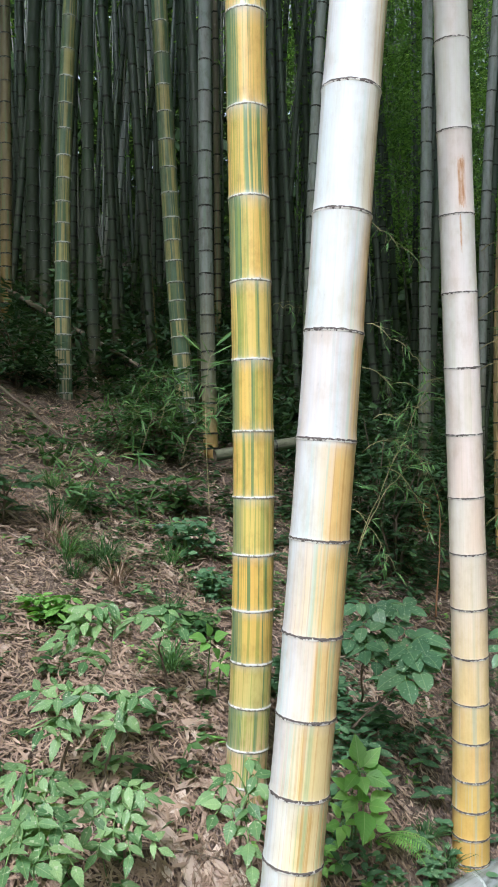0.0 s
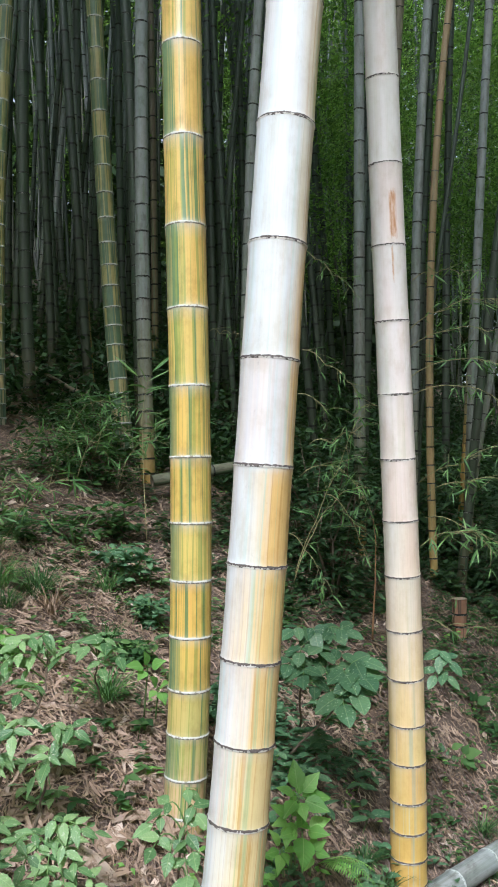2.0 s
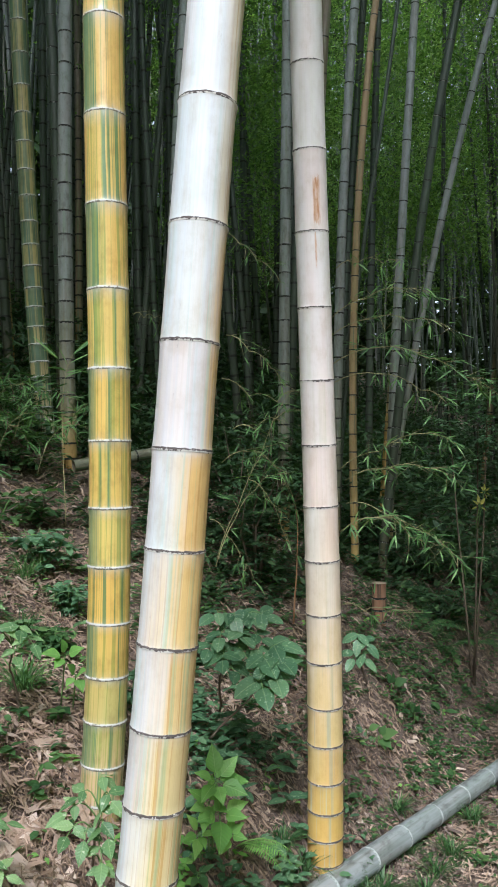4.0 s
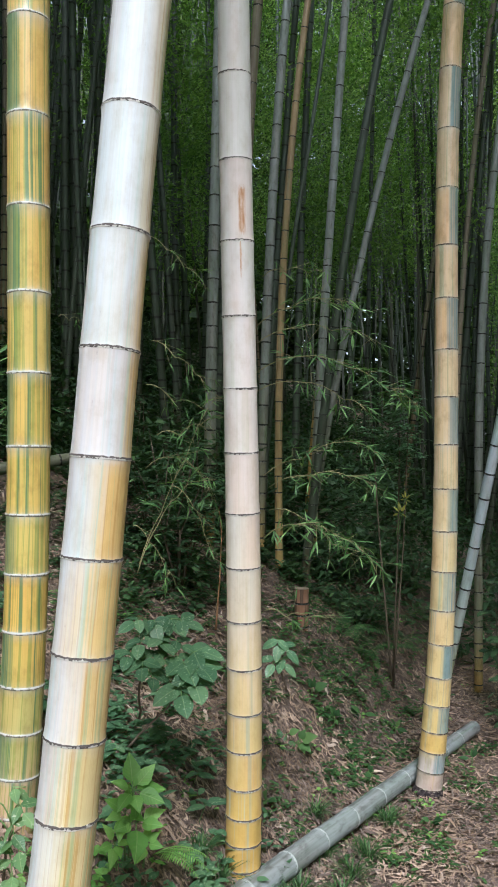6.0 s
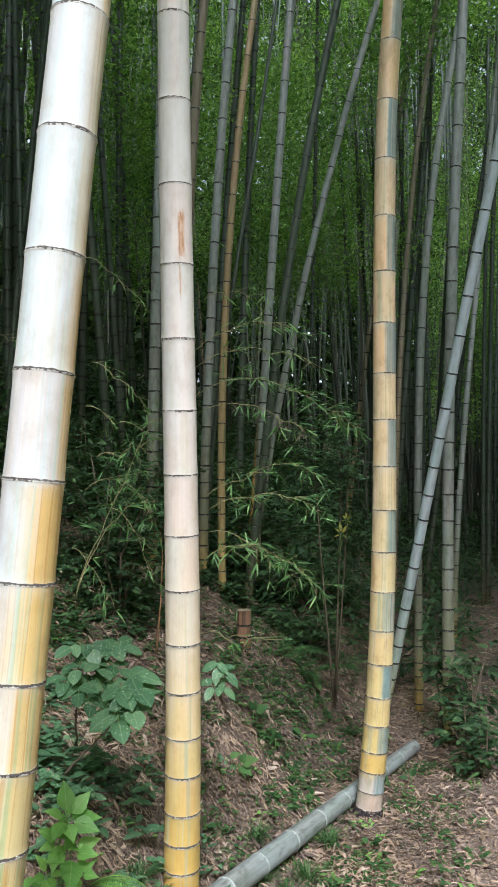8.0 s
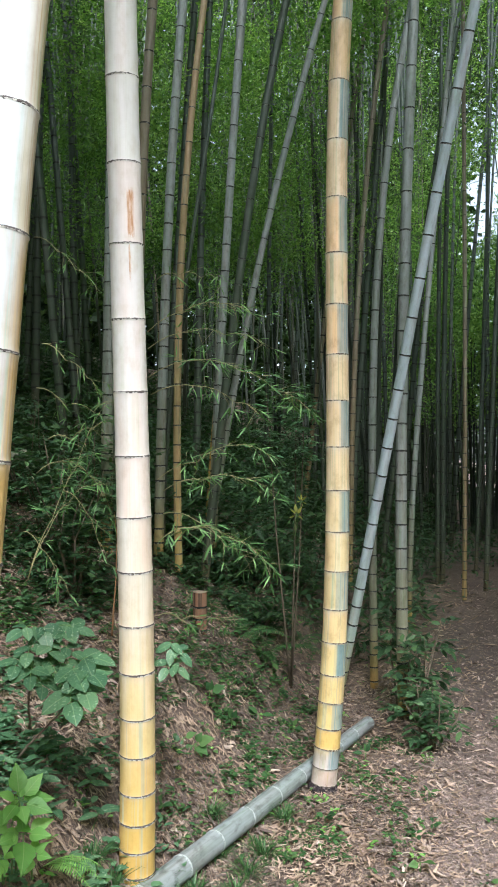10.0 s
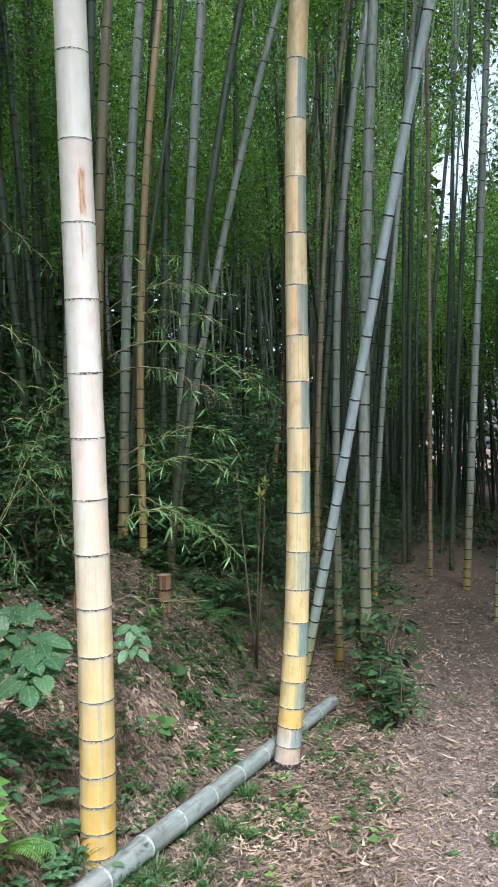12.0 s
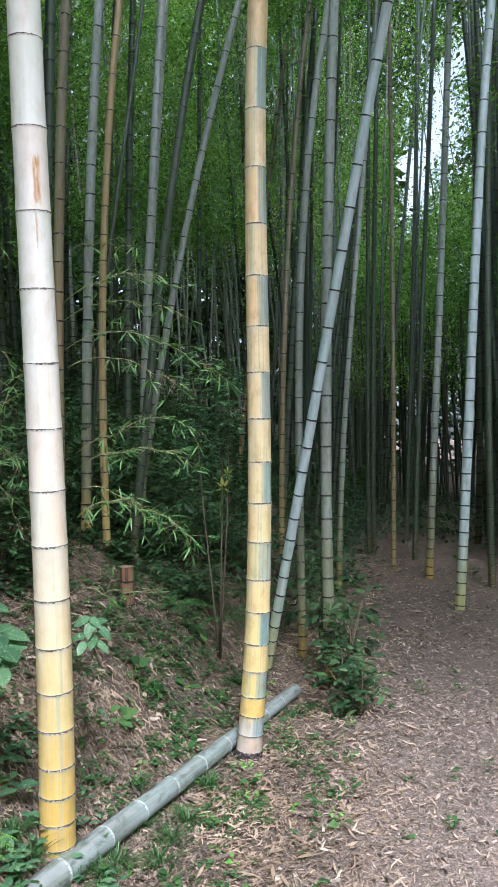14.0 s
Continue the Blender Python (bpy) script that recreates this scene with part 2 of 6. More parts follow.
# the striped skin again, its yellows lowered to hold the bank's shade
M_SHADED_STRIPE = culm_skin("shade_dimmed_striped_bamboo", ((0, (0.40, 0.36, 0.29)), (0.08, (0.40, 0.35, 0.19)), (0.3, (0.37, 0.33, 0.13)), (1, (0.32, 0.30, 0.13))),
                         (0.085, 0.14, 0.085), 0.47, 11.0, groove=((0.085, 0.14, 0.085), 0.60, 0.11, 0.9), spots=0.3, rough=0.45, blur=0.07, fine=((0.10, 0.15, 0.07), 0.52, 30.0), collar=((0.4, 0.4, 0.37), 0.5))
M_LOG = culm_skin("felled_green_bamboo", ((0, (0.095, 0.118, 0.085)), (1, (0.10, 0.118, 0.105))),
                  (0.085, 0.13, 0.055), 0.57, 6.0, bloom=(0.31, 0.332, 0.34), bloom_stops=((0, 0.64), (1, 0.58)), soft=0.35, grime=0.55, rough=0.5, spots=0.5)


def node_skin(name, dark, pale, cut, rough=0.8, chip=0.5):
    """Scar ring: a dark line with pale flakes of old sheath. v is metres from the middle of the ring."""
    g = Graph(name)
    u, v = g.uv()
    seed = g.math("MULTIPLY", g.random(), 31.0)
    n = g.noise(g.vec(g.math("MULTIPLY", u, 46.0), g.math("MULTIPLY", v, 90.0), seed), 1.0, 4, 0.7)
    drift = g.noise(g.vec(g.math("MULTIPLY", u, 7.0), 0.0, seed), 1.0, 2)
    low = g.ramp(g.math("MULTIPLY_ADD", v, 160.0, 0.5), ((0.25, chip * 0.3), (0.5, 0)))
    k = g.math("ADD", g.math("ADD", n, low), g.math("MULTIPLY_ADD", drift, 0.4, -0.2))
    col = g.mix(g.ramp(k, ((cut, 0), (cut + 0.05, 1))), dark, pale)
    g.bump(n, 0.6, 0.001)
    return g.done(col, rough, 0.2)


M_POLE = culm_skin("cut_grey_green_pole", ((0, (0.14, 0.145, 0.10)), (1, (0.15, 0.155, 0.11))),
                   (0.08, 0.11, 0.055), 0.56, 7.0, grime=0.6, rough=0.6, spots=0.5)
M_NODE_DARK = node_skin("dark_scarred_node", (0.08, 0.066, 0.06), (0.60, 0.57, 0.52), 0.60, chip=0.6)
M_NODE_PALE = node_skin("pale_powdered_node", (0.46, 0.45, 0.42), (0.20, 0.185, 0.14), 0.56)
M_NODE_LOG = node_skin("pale_log_ring", (0.40, 0.42, 0.40), (0.2, 0.22, 0.2), 0.66)
M_NODE_BROWN = node_skin("brown_node", (0.07, 0.05, 0.04), (0.4, 0.36, 0.28), 0.55)
M_NODE_DIM = node_skin("dim_node", (0.024, 0.024, 0.02), (0.28, 0.28, 0.25), 0.66)
M_NODE_DIMPALE = node_skin("dim_pale_node", (0.42, 0.42, 0.38), (0.1, 0.1, 0.07), 0.62)
M_CUT = culm_skin("dead_grey_bamboo", ((0, (0.24, 0.19, 0.14)), (1, (0.20, 0.165, 0.13))), (0.12, 0.1, 0.08), 0.55, 9.0, rough=0.8, spots=0.6)
M_STUMP = culm_skin("old_brown_bamboo", ((0, (0.24, 0.135, 0.085)), (1, (0.25, 0.14, 0.085))), (0.09, 0.055, 0.035), 0.52, 12.0, rough=0.8, spots=0.6)


def leaf_skin(name, stops, spots=None, rough=0.5, glow=0.35, spec=0.35, veins=None, tufts=0.0):
    g = Graph(name)
    fac = g.math("FRACT", g.math("ADD", g.island(), g.random()))
    if tufts:  # whole tufts are lighter or darker, imitating sun and shade among the leaves
        tuft_tone = g.ramp(g.noise(g.place(), tufts, 3), ((0.35, 0), (0.65, 1)))
        fac = g.math("ADD", g.math("MULTIPLY", fac, 0.45), g.math("MULTIPLY", tuft_tone, 0.55))
    col = g.ramp(fac, stops)
    if veins:  # midrib and side veins; the leaf lies along y
        sep = g.node("ShaderNodeSeparateXYZ", Vector=g.tree.nodes.new("ShaderNodeTexCoord").outputs["Object"])
        out = g.math("ABSOLUTE", sep.outputs[0])
        rib = g.ramp(out, ((0.006, 1), (0.016, 0)))
        comb = g.math("FRACT", g.math("MULTIPLY", g.math("MULTIPLY_ADD", out, -0.8, sep.outputs[1]), 8.0))
        comb = g.math("ABSOLUTE", g.math("SUBTRACT", comb, 0.5))
        side = g.ramp(comb, ((0.03, 0.2), (0.14, 0)))
        quilt = g.ramp(comb, ((0.0, 0.93), (0.5, 1.03)))
        col = g.mix(1.0, col, quilt, "MULTIPLY")
        col = g.mix(g.math("MAXIMUM", rib, side), col, g.mix(veins, col, (0.42, 0.50, 0.26)))
        g.bump(g.math("ADD", comb, g.math("MULTIPLY", rib, -0.6)), 0.25, 0.004)
    n = g.noise(g.place(), 45.0, 3)
    col = g.mix(g.ramp(n, ((0.35, 0.0), (0.7, 0.35))), col, g.mix(1.0, col, (1.25, 1.2, 0.9), "MULTIPLY"))
    if spots:
        n2 = g.noise(g.place(), 120.0, 3)
        col = g.mix(g.ramp(n2, ((0.60, 0), (0.67, 0.8))), col, spots)
    g.done(col, rough, spec)
    if glow:
        tr = g.node("ShaderNodeBsdfTranslucent", Color=g.mix(1.0, col, (1.25, 1.35, 0.55), "MULTIPLY"))
        m = g.node("ShaderNodeMixShader", Fac=glow)
        g.link(g.bsdf.outputs[0], m.inputs[1])
        g.link(tr.outputs[0], m.inputs[2])
        g.link(m.outputs[0], g.out.inputs["Surface"])
    return g.mat


# hindmost stems, with the shade between them put into their colour
M_FAR = leaf_skin("shade_darkened_far_culm", ((0, (0.022, 0.032, 0.023)), (0.5, (0.038, 0.048, 0.034)), (0.8, (0.07, 0.07, 0.05)), (1, (0.095, 0.105, 0.095))), glow=0.0)
M_CANOPY = leaf_skin("bamboo_canopy_leaf", ((0, (0.028, 0.068, 0.022)), (0.4, (0.095, 0.19, 0.055)), (0.75, (0.21, 0.335, 0.11)), (1, (0.34, 0.46, 0.19))), glow=0.55, tufts=0.7)
# darker copy of the crown leaf, with the back woods' shade in its colour
M_WOODS = leaf_skin("shade_darkened_wood_leaf", ((0, (0.024, 0.048, 0.02)), (1, (0.05, 0.088, 0.034))), glow=0.4)
M_MIDLEAF = leaf_skin("spotted_mid_green_leaf", ((0, (0.06, 0.135, 0.07)), (0.6, (0.085, 0.175, 0.09)), (1, (0.13, 0.23, 0.12))), spots=(0.28, 0.36, 0.24), rough=0.42, glow=0.25)
M_BLADE = leaf_skin("bamboo_leaf", ((0, (0.055, 0.13, 0.045)), (0.6, (0.105, 0.205, 0.075)), (1, (0.19, 0.31, 0.125))), glow=0.35)
M_HERB = leaf_skin("herb_leaf", ((0, (0.03, 0.075, 0.028)), (0.6, (0.058, 0.125, 0.042)), (1, (0.10, 0.175, 0.058))), glow=0.3)
M_SEEDLING = leaf_skin("mottled_shrub_leaf", ((0, (0.06, 0.135, 0.055)), (0.3, (0.11, 0.21, 0.085)), (0.7, (0.17, 0.285, 0.125)), (1, (0.25, 0.37, 0.17))), spots=(0.42, 0.46, 0.32), glow=0.3, veins=0.3, rough=0.4)
M_MIDVEIN = leaf_skin("veined_dark_leaf", ((0, (0.045, 0.105, 0.055)), (0.6, (0.07, 0.15, 0.075)), (1, (0.12, 0.21, 0.11))), spots=(0.28, 0.36, 0.24), rough=0.38, glow=0.25, veins=0.2)
M_LIME = leaf_skin("veined_lime_leaf", ((0, (0.11, 0.25, 0.055)), (0.6, (0.17, 0.35, 0.085)), (1, (0.25, 0.44, 0.13))), glow=0.4, veins=0.3, rough=0.45)
M_DEEP = leaf_skin("dark_shrub_leaf", ((0, (0.026, 0.058, 0.027)), (0.6, (0.044, 0.09, 0.038)), (1, (0.08, 0.14, 0.055))), spots=(0.15, 0.20, 0.11), rough=0.48, glow=0.2, spec=0.25)
M_BRIGHT = leaf_skin("bright_lime_leaf", ((0, (0.14, 0.29, 0.07)), (0.6, (0.20, 0.38, 0.10)), (1, (0.27, 0.45, 0.14))), glow=0.35)
M_DRY = leaf_skin("dry_bamboo_leaf", ((0, (0.13, 0.086, 0.064)), (0.3, (0.26, 0.18, 0.135)), (0.75, (0.42, 0.30, 0.238)), (1, (0.54, 0.42, 0.345))), rough=0.75, glow=0.1, spec=0.2, tufts=2.6)
M_CHAFF = leaf_skin("trodden_leaf_chaff", ((0, (0.16, 0.115, 0.10)), (0.35, (0.28, 0.205, 0.182)), (0.85, (0.38, 0.283, 0.255)), (1, (0.47, 0.37, 0.335))), rough=0.8, glow=0.05, spec=0.15)
# chaff colours lowered to carry the shade on far trail and bank
M_SHADE_CHAFF = leaf_skin("shade_darkened_leaf_chaff", ((0, (0.07, 0.052, 0.045)), (0.5, (0.15, 0.11, 0.095)), (1, (0.28, 0.215, 0.19))), rough=0.7, glow=0.05, spec=0.2)
M_YELLOWED = leaf_skin("yellowed_leaf", ((0, (0.20, 0.22, 0.05)), (1, (0.36, 0.33, 0.07))), glow=0.3)
M_TWIG = Graph("brown_twig").done((0.13, 0.10, 0.072), 0.85, 0.2)
M_RED_TWIG = Graph("reddish_twig").done((0.27, 0.14, 0.07), 0.75, 0.25)
M_PALE_TWIG = Graph("pale_bamboo_twig").done((0.26, 0.23, 0.11), 0.6, 0.3)
M_STALK = Graph("green_stalk").done((0.12, 0.2, 0.06), 0.6, 0.3)


def soil_skin():
    """Leaf mould on the bank; trodden pale chaff on the trail, with a damp bare stretch and shade painted into its far
    end.
    """
    g = Graph("leaf_mould_soil")
    p = g.place()
    sep = g.node("ShaderNodeSeparateXYZ", Vector=p)
    x, y = sep.outputs[0], sep.outputs[1]
    big = g.noise(p, 1.1, 4)
    mid = g.noise(p, 9.0, 5, 0.65)
    warp = g.mix(0.2, p, g.node("ShaderNodeTexNoise", Scale=12.0, Detail=2.0, Vector=p).outputs["Color"])
    chips = g.node("ShaderNodeTexVoronoi", Scale=85.0, Vector=warp)
    straw = g.node("ShaderNodeTexVoronoi", Scale=150.0, Vector=g.mix(0.3, p, g.node("ShaderNodeTexNoise", Scale=25.0, Detail=2.0, Vector=p).outputs["Color"]))
    chip = g.ramp(chips.outputs["Color"], ((0.1, (0.13, 0.092, 0.073)), (0.5, (0.225, 0.162, 0.13)), (0.9, (0.34, 0.255, 0.21))))
    fine = g.noise(p, 160.0, 4, 0.7)
    col = g.mix(g.ramp(mid, ((0.35, 0.8), (0.6, 0.2))), chip, (0.125, 0.09, 0.072))
    col = g.mix(g.ramp(big, ((0.45, 0), (0.65, 0.45))), col, (0.07, 0.052, 0.042))
    col = g.mix(g.ramp(fine, ((0.5, 0), (0.72, 0.5))), col, (0.33, 0.25, 0.205))
    # the trail
    s = g.math("ADD", g.math("MULTIPLY_ADD", x, -0.8, 0.616), g.math("MULTIPLY_ADD", y, 0.6, -1.68))
    s = g.math("MULTIPLY_ADD", g.noise(p, 2.2, 3), 0.7, g.math("SUBTRACT", s, 0.35))
    trod = g.ramp(straw.outputs["Color"], ((0.05, (0.11, 0.08, 0.07)), (0.4, (0.25, 0.185, 0.165)), (0.95, (0.39, 0.30, 0.268))))
    trod = g.mix(g.ramp(fine, ((0.45, 0), (0.7, 0.55))), trod, (0.37, 0.285, 0.26))
    trod = g.mix(g.ramp(g.noise(p, 3.0, 4), ((0.48, 0), (0.66, 0.35))), trod, (0.19, 0.145, 0.13))
    # a damp bare stretch, its colour also deepened for the shade over it
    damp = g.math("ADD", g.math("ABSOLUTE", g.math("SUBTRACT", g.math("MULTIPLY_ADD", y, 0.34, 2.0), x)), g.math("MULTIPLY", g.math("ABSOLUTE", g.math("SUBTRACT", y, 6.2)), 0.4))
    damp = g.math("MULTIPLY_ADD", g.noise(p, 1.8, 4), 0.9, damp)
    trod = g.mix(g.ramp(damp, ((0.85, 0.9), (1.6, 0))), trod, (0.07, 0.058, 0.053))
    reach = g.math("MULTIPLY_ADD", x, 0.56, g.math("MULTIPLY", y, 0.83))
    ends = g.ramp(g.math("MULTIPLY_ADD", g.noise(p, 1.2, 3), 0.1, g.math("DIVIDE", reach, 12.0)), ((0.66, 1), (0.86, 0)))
    # shade of the far trail painted in: soil darkens with distance
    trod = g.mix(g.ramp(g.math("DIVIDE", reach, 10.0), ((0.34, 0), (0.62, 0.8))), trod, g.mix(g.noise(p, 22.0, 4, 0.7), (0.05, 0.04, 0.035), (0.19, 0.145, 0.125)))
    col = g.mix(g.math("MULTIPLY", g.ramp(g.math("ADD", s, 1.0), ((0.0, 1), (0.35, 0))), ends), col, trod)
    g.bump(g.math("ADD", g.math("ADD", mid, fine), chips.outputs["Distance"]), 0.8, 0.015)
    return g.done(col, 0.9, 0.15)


M_SHEATH = leaf_skin("dry_culm_sheath", ((0, (0.30, 0.215, 0.165)), (0.5, (0.42, 0.32, 0.265)), (1, (0.52, 0.42, 0.36))), spots=(0.2, 0.13, 0.1), rough=0.7, glow=0.08, spec=0.25)
M_SOIL = soil_skin()


def root_skin():
    g = Graph("dark_root_collar")
    n = g.noise(g.place(), 60.0, 4, 0.7)
    g.bump(n, 1.0, 0.01)
    return g.done(g.ramp(n, ((0.35, (0.018, 0.014, 0.016)), (0.55, (0.05, 0.04, 0.04)), (0.7, (0.22, 0.17, 0.16)))), 0.9, 0.15)


M_ROOT = root_skin()

# ---------- building kit ----------


def part(name, bm, material, parent, label=""):
    me = bpy.data.meshes.new(name)
    bm.to_mesh(me)
    bm.free()
    me.materials.append(material)
    for poly in me.polygons:
        poly.use_smooth = True
    ob = new(name, me)
    ob.parent = parent
    if label:
        tagged(ob, label)
    return ob


def thing(name, place, label, category, group=""):
    ob = new(name)
    ob.empty_display_size = 0.1
    ob.location = place
    return tagged(ob, label, category, group)


def sstep(a, b, x):
    t = min(1.0, max(0.0, (x - a) / (b - a)))
    return t * t * (3 - 2 * t)


def bank(x, y):
    """Distance up the bank from the foot that borders the trail."""
    return (0.77 - x) * 0.8 + (y - 2.8) * 0.6


def ground_z(x, y):
    s = bank(x, y)
    z = 0.55 * sstep(-0.25, 0.5, s) + 0.47 * max(0.0, min(s, 9.5) - 0.4)
    z += 0.035 * math.sin(1.7 * x + 0.6) * math.sin(1.3 * y + 1.1)
    return z + 0.13 * math.exp(-((x + 0.1) ** 2 + (y - 2.4) ** 2) / 0.35)


def floor_z(x, y):
    """The ground with its clods and hollows."""
    z = ground_z(x, y)
    near = max(0.0, 1.0 - max(0, math.hypot(x - 2, y - 4) - 8) / 6)
    if near > 0:
        rough = 0.012 + 0.03 * sstep(-0.3, 0.3, bank(x, y))
        z += near * rough * (noise.noise(Vector((x * 2.6, y * 2.6, 0.3))) + 0.4 * noise.noise(Vector((x * 4.6, y * 4.6, 4.3))))
    return z


def bulk_object(name, verts, faces, material, label, category, kind="stuff"):
    me = bpy.data.meshes.new(name)
    verts = np.asarray(verts, dtype=np.float32).reshape(-1, 3)
    me.from_pydata(verts.tolist(), [], faces)
    me.materials.append(material)
    ob = new(name, me)
    return tagged(ob, label, category, kind=kind)


def unit(a):
    return a / np.maximum(np.linalg.norm(a, axis=1, keepdims=True), 1e-9)


def blades(base, way, side, length, width, droop=0.15, slim=0.5, bend=None):
    """Many leaf blades at once: six corners each, in two quads; returns corner and face lists."""
    base, way, side = (np.asarray(v, dtype=float) for v in (base, way, side))
    way, side = unit(way), unit(side)
    length, width = np.asarray(length)[:, None], np.asarray(width)[:, None]
    down = np.zeros_like(base)
    down[:, 2] = -1
    hook = 0.0 if bend is None else side * length * np.asarray(bend)[:, None]
    p = [base,
         base + way * length * 0.35 + side * width * 0.5 + down * length * droop * 0.1,
         base + way * length * 0.35 - side * width * 0.5 + down * length * droop * 0.1,
         base + way * length * 0.75 + side * width * slim * 0.5 + hook * 0.5 + down * length * droop * 0.5,
         base + way * length * 0.75 - side * width * slim * 0.5 + hook * 0.5 + down * length * droop * 0.5,
         base + way * length + hook + down * length * droop]
    v = np.stack(p, 1).reshape(-1, 3)
    n = len(base)
    o = (np.arange(n) * 6)[:, None]
    tri_a = (o + np.array([[0, 2, 1]])).tolist()
    quad = (o + np.array([[1, 2, 4, 3]])).tolist()
    tri_b = (o + np.array([[3, 4, 5]])).tolist()
    return v, tri_a + quad + tri_b


def diamonds(base, way, side, length, width):
    base, way, side = (np.asarray(v, dtype=float) for v in (base, way, side))
    way, side = unit(way), unit(side)
    length, width = np.asarray(length)[:, None], np.asarray(width)[:, None]
    v = np.stack([base, base + way * length * 0.4 + side * width * 0.5, base + way * length, base + way * length * 0.4 - side * width * 0.5], 1).reshape(-1, 3)
    o = (np.arange(len(base)) * 4)[:, None]
    return v, (o + np.array([[0, 1, 2, 3]])).tolist()


def tube(bm, points, radii, segments=8, cap=True):
    """A tube along points, added to bm."""
    rings = []
    for i, p in enumerate(points):
        p = Vector(p)
        a = Vector(points[max(0, i - 1)])
        b = Vector(points[min(len(points) - 1, i + 1)])
        t = (b - a).normalized()
        s = t.cross(Vector((0.31, 0.95, 0.05))).normalized()
        w = s.cross(t)
        r = radii[i] if isinstance(radii, (list, tuple)) else radii
        rings.append([bm.verts.new(p + r * (math.cos(k) * s + math.sin(k) * w)) for k in (2 * math.pi * j / segments for j in range(segments))])
    for q, r in zip(rings, rings[1:]):
        for j in range(segments):
            bm.faces.new((q[j], q[(j + 1) % segments], r[(j + 1) % segments], r[j]))
    if cap:
        bm.faces.new(rings[0][::-1])
        bm.faces.new(rings[-1])
    return rings


# ---------- bamboo culms ----------


class Culm:
    """The axis and girth of one culm; h is metres above its foot."""

    def __init__(self, foot, bend_x, bend_y, reach, r_foot, r_reach):
        self.foot, self.bx, self.by, self.reach, self.r0, self.r1 = foot, bend_x, bend_y, reach, r_foot, r_reach

    def at(self, h):
        k = min(max(h, 0.0), self.reach)
        x = self.bx[0] * k + self.bx[1] * k * k + self.bx[2] * k ** 3
        y = self.by[0] * k + self.by[1] * k * k + self.by[2] * k ** 3
        sx = self.bx[0] + 2 * self.bx[1] * k + 3 * self.bx[2] * k * k
        sy = self.by[0] + 2 * self.by[1] * k + 3 * self.by[2] * k * k
        return Vector((x + sx * (h - k), y + sy * (h - k), h)), Vector((sx, sy, 1)).normalized()

    def girth(self, h):
        slope = (self.r1 - self.r0) / self.reach
        return max(0.008, self.r0 + slope * max(h, 0.0))


PROFILE = ((0.0, 1.012), (0.018, 0.998), (0.05, 0.984), (0.14, 0.975), (0.5, 0.97), (0.86, 0.977), (0.95, 0.99), (0.985, 1.006), (1.0, 1.012))


def ring_points(c, h, r, segments, turn=0.0):
    p, t = c.at(h)
    back = Vector((0, 1, 0))
    s = back.cross(t).normalized()
    w = t.cross(s)
    return [p + r * (math.cos(a) * w + math.sin(a) * s) for a in (turn + 2 * math.pi * j / segments for j in range(segments + 1))]


def lathe(c, rows, segments, turn_u, v_scale=1.0, shift=0.0):
    """A skin of rings (h, radius) with u round it and v in metres."""
    bm = bmesh.new()
    layer = bm.loops.layers.uv.new("UVMap")
    along = bm.loops.layers.uv.new("Joint")
    low, high = rows[0][0], rows[-1][0]
    rings = []
    for h, r in rows:
        rings.append([bm.verts.new(p) for p in ring_points(c, h, r, segments)[:-1]])
    for i in range(len(rows) - 1):
        for j in range(segments):
            k = (j + 1) % segments
            face = bm.faces.new((rings[i][j], rings[i][k], rings[i + 1][k], rings[i + 1][j]))
            for loop, (jj, ii) in zip(face.loops, ((j, i), (j + 1, i), (j + 1, i + 1), (j, i + 1))):
                loop[layer].uv = (jj / segments + turn_u, rows[ii][0] * v_scale + shift)
                loop[along].uv = (jj / segments, (rows[ii][0] - low) / (high - low))
    return bm, rings


def bamboo(c, nodes, skin, node, label, segments=20, group="", ridge=0.011, flip=0.5, depth=0.0068, name="bamboo_culm", tall=8.4):
    """One culm: a joint of skin between every two nodes, and a scar ring on each node."""
    culm = thing(name, c.foot, label, "bamboo", group)
    rng = random.Random(label + str(c.foot))
    nodes = list(nodes)
    while nodes[-1] < tall:  # on up into the leaves
        nodes.append(nodes[-1] + 0.34)
    for i in range(len(nodes) - 1):
        a, b = nodes[i], nodes[i + 1]
        rows = []
        for f, k in PROFILE:
            h = a + (b - a) * f
            rows.append((h, c.girth(h) * k))
        bm, rings = lathe(c, rows, segments, flip * (i % 2) + rng.uniform(-0.025, 0.025))
        part("internode", bm, skin, culm)
        if i:
            r = c.girth(a)
            d = min(depth, r * 0.3)
            bm, rings = lathe(c, ((a - d * 0.6, r * 1.006), (a - d * 0.4, r * (1.012 + ridge)), (a - d * 0.05, r * (1.01 + ridge)), (a + d * 0.25, r * 1.018), (a + d * 0.5, r * 0.998)), segments, rng.random(), shift=-a)
            for ring in rings:
                for p in ring:
                    p.co += Vector((rng.uniform(-1, 1), rng.uniform(-1, 1), rng.uniform(-1, 1) * 1.4)) * r * 0.009
            part("node_ring", bm, node, culm)
    return culm


def spaced(reach, first=0.09, grow=0.05, most=0.3, start=0.0, seed=1):
    rng = random.Random(seed)
    h, out = start, [start]
    while h < reach:
        h += min(most, first + grow * max(h, 0)) * rng.uniform(0.92, 1.08)
        out.append(round(h, 3))
    return out


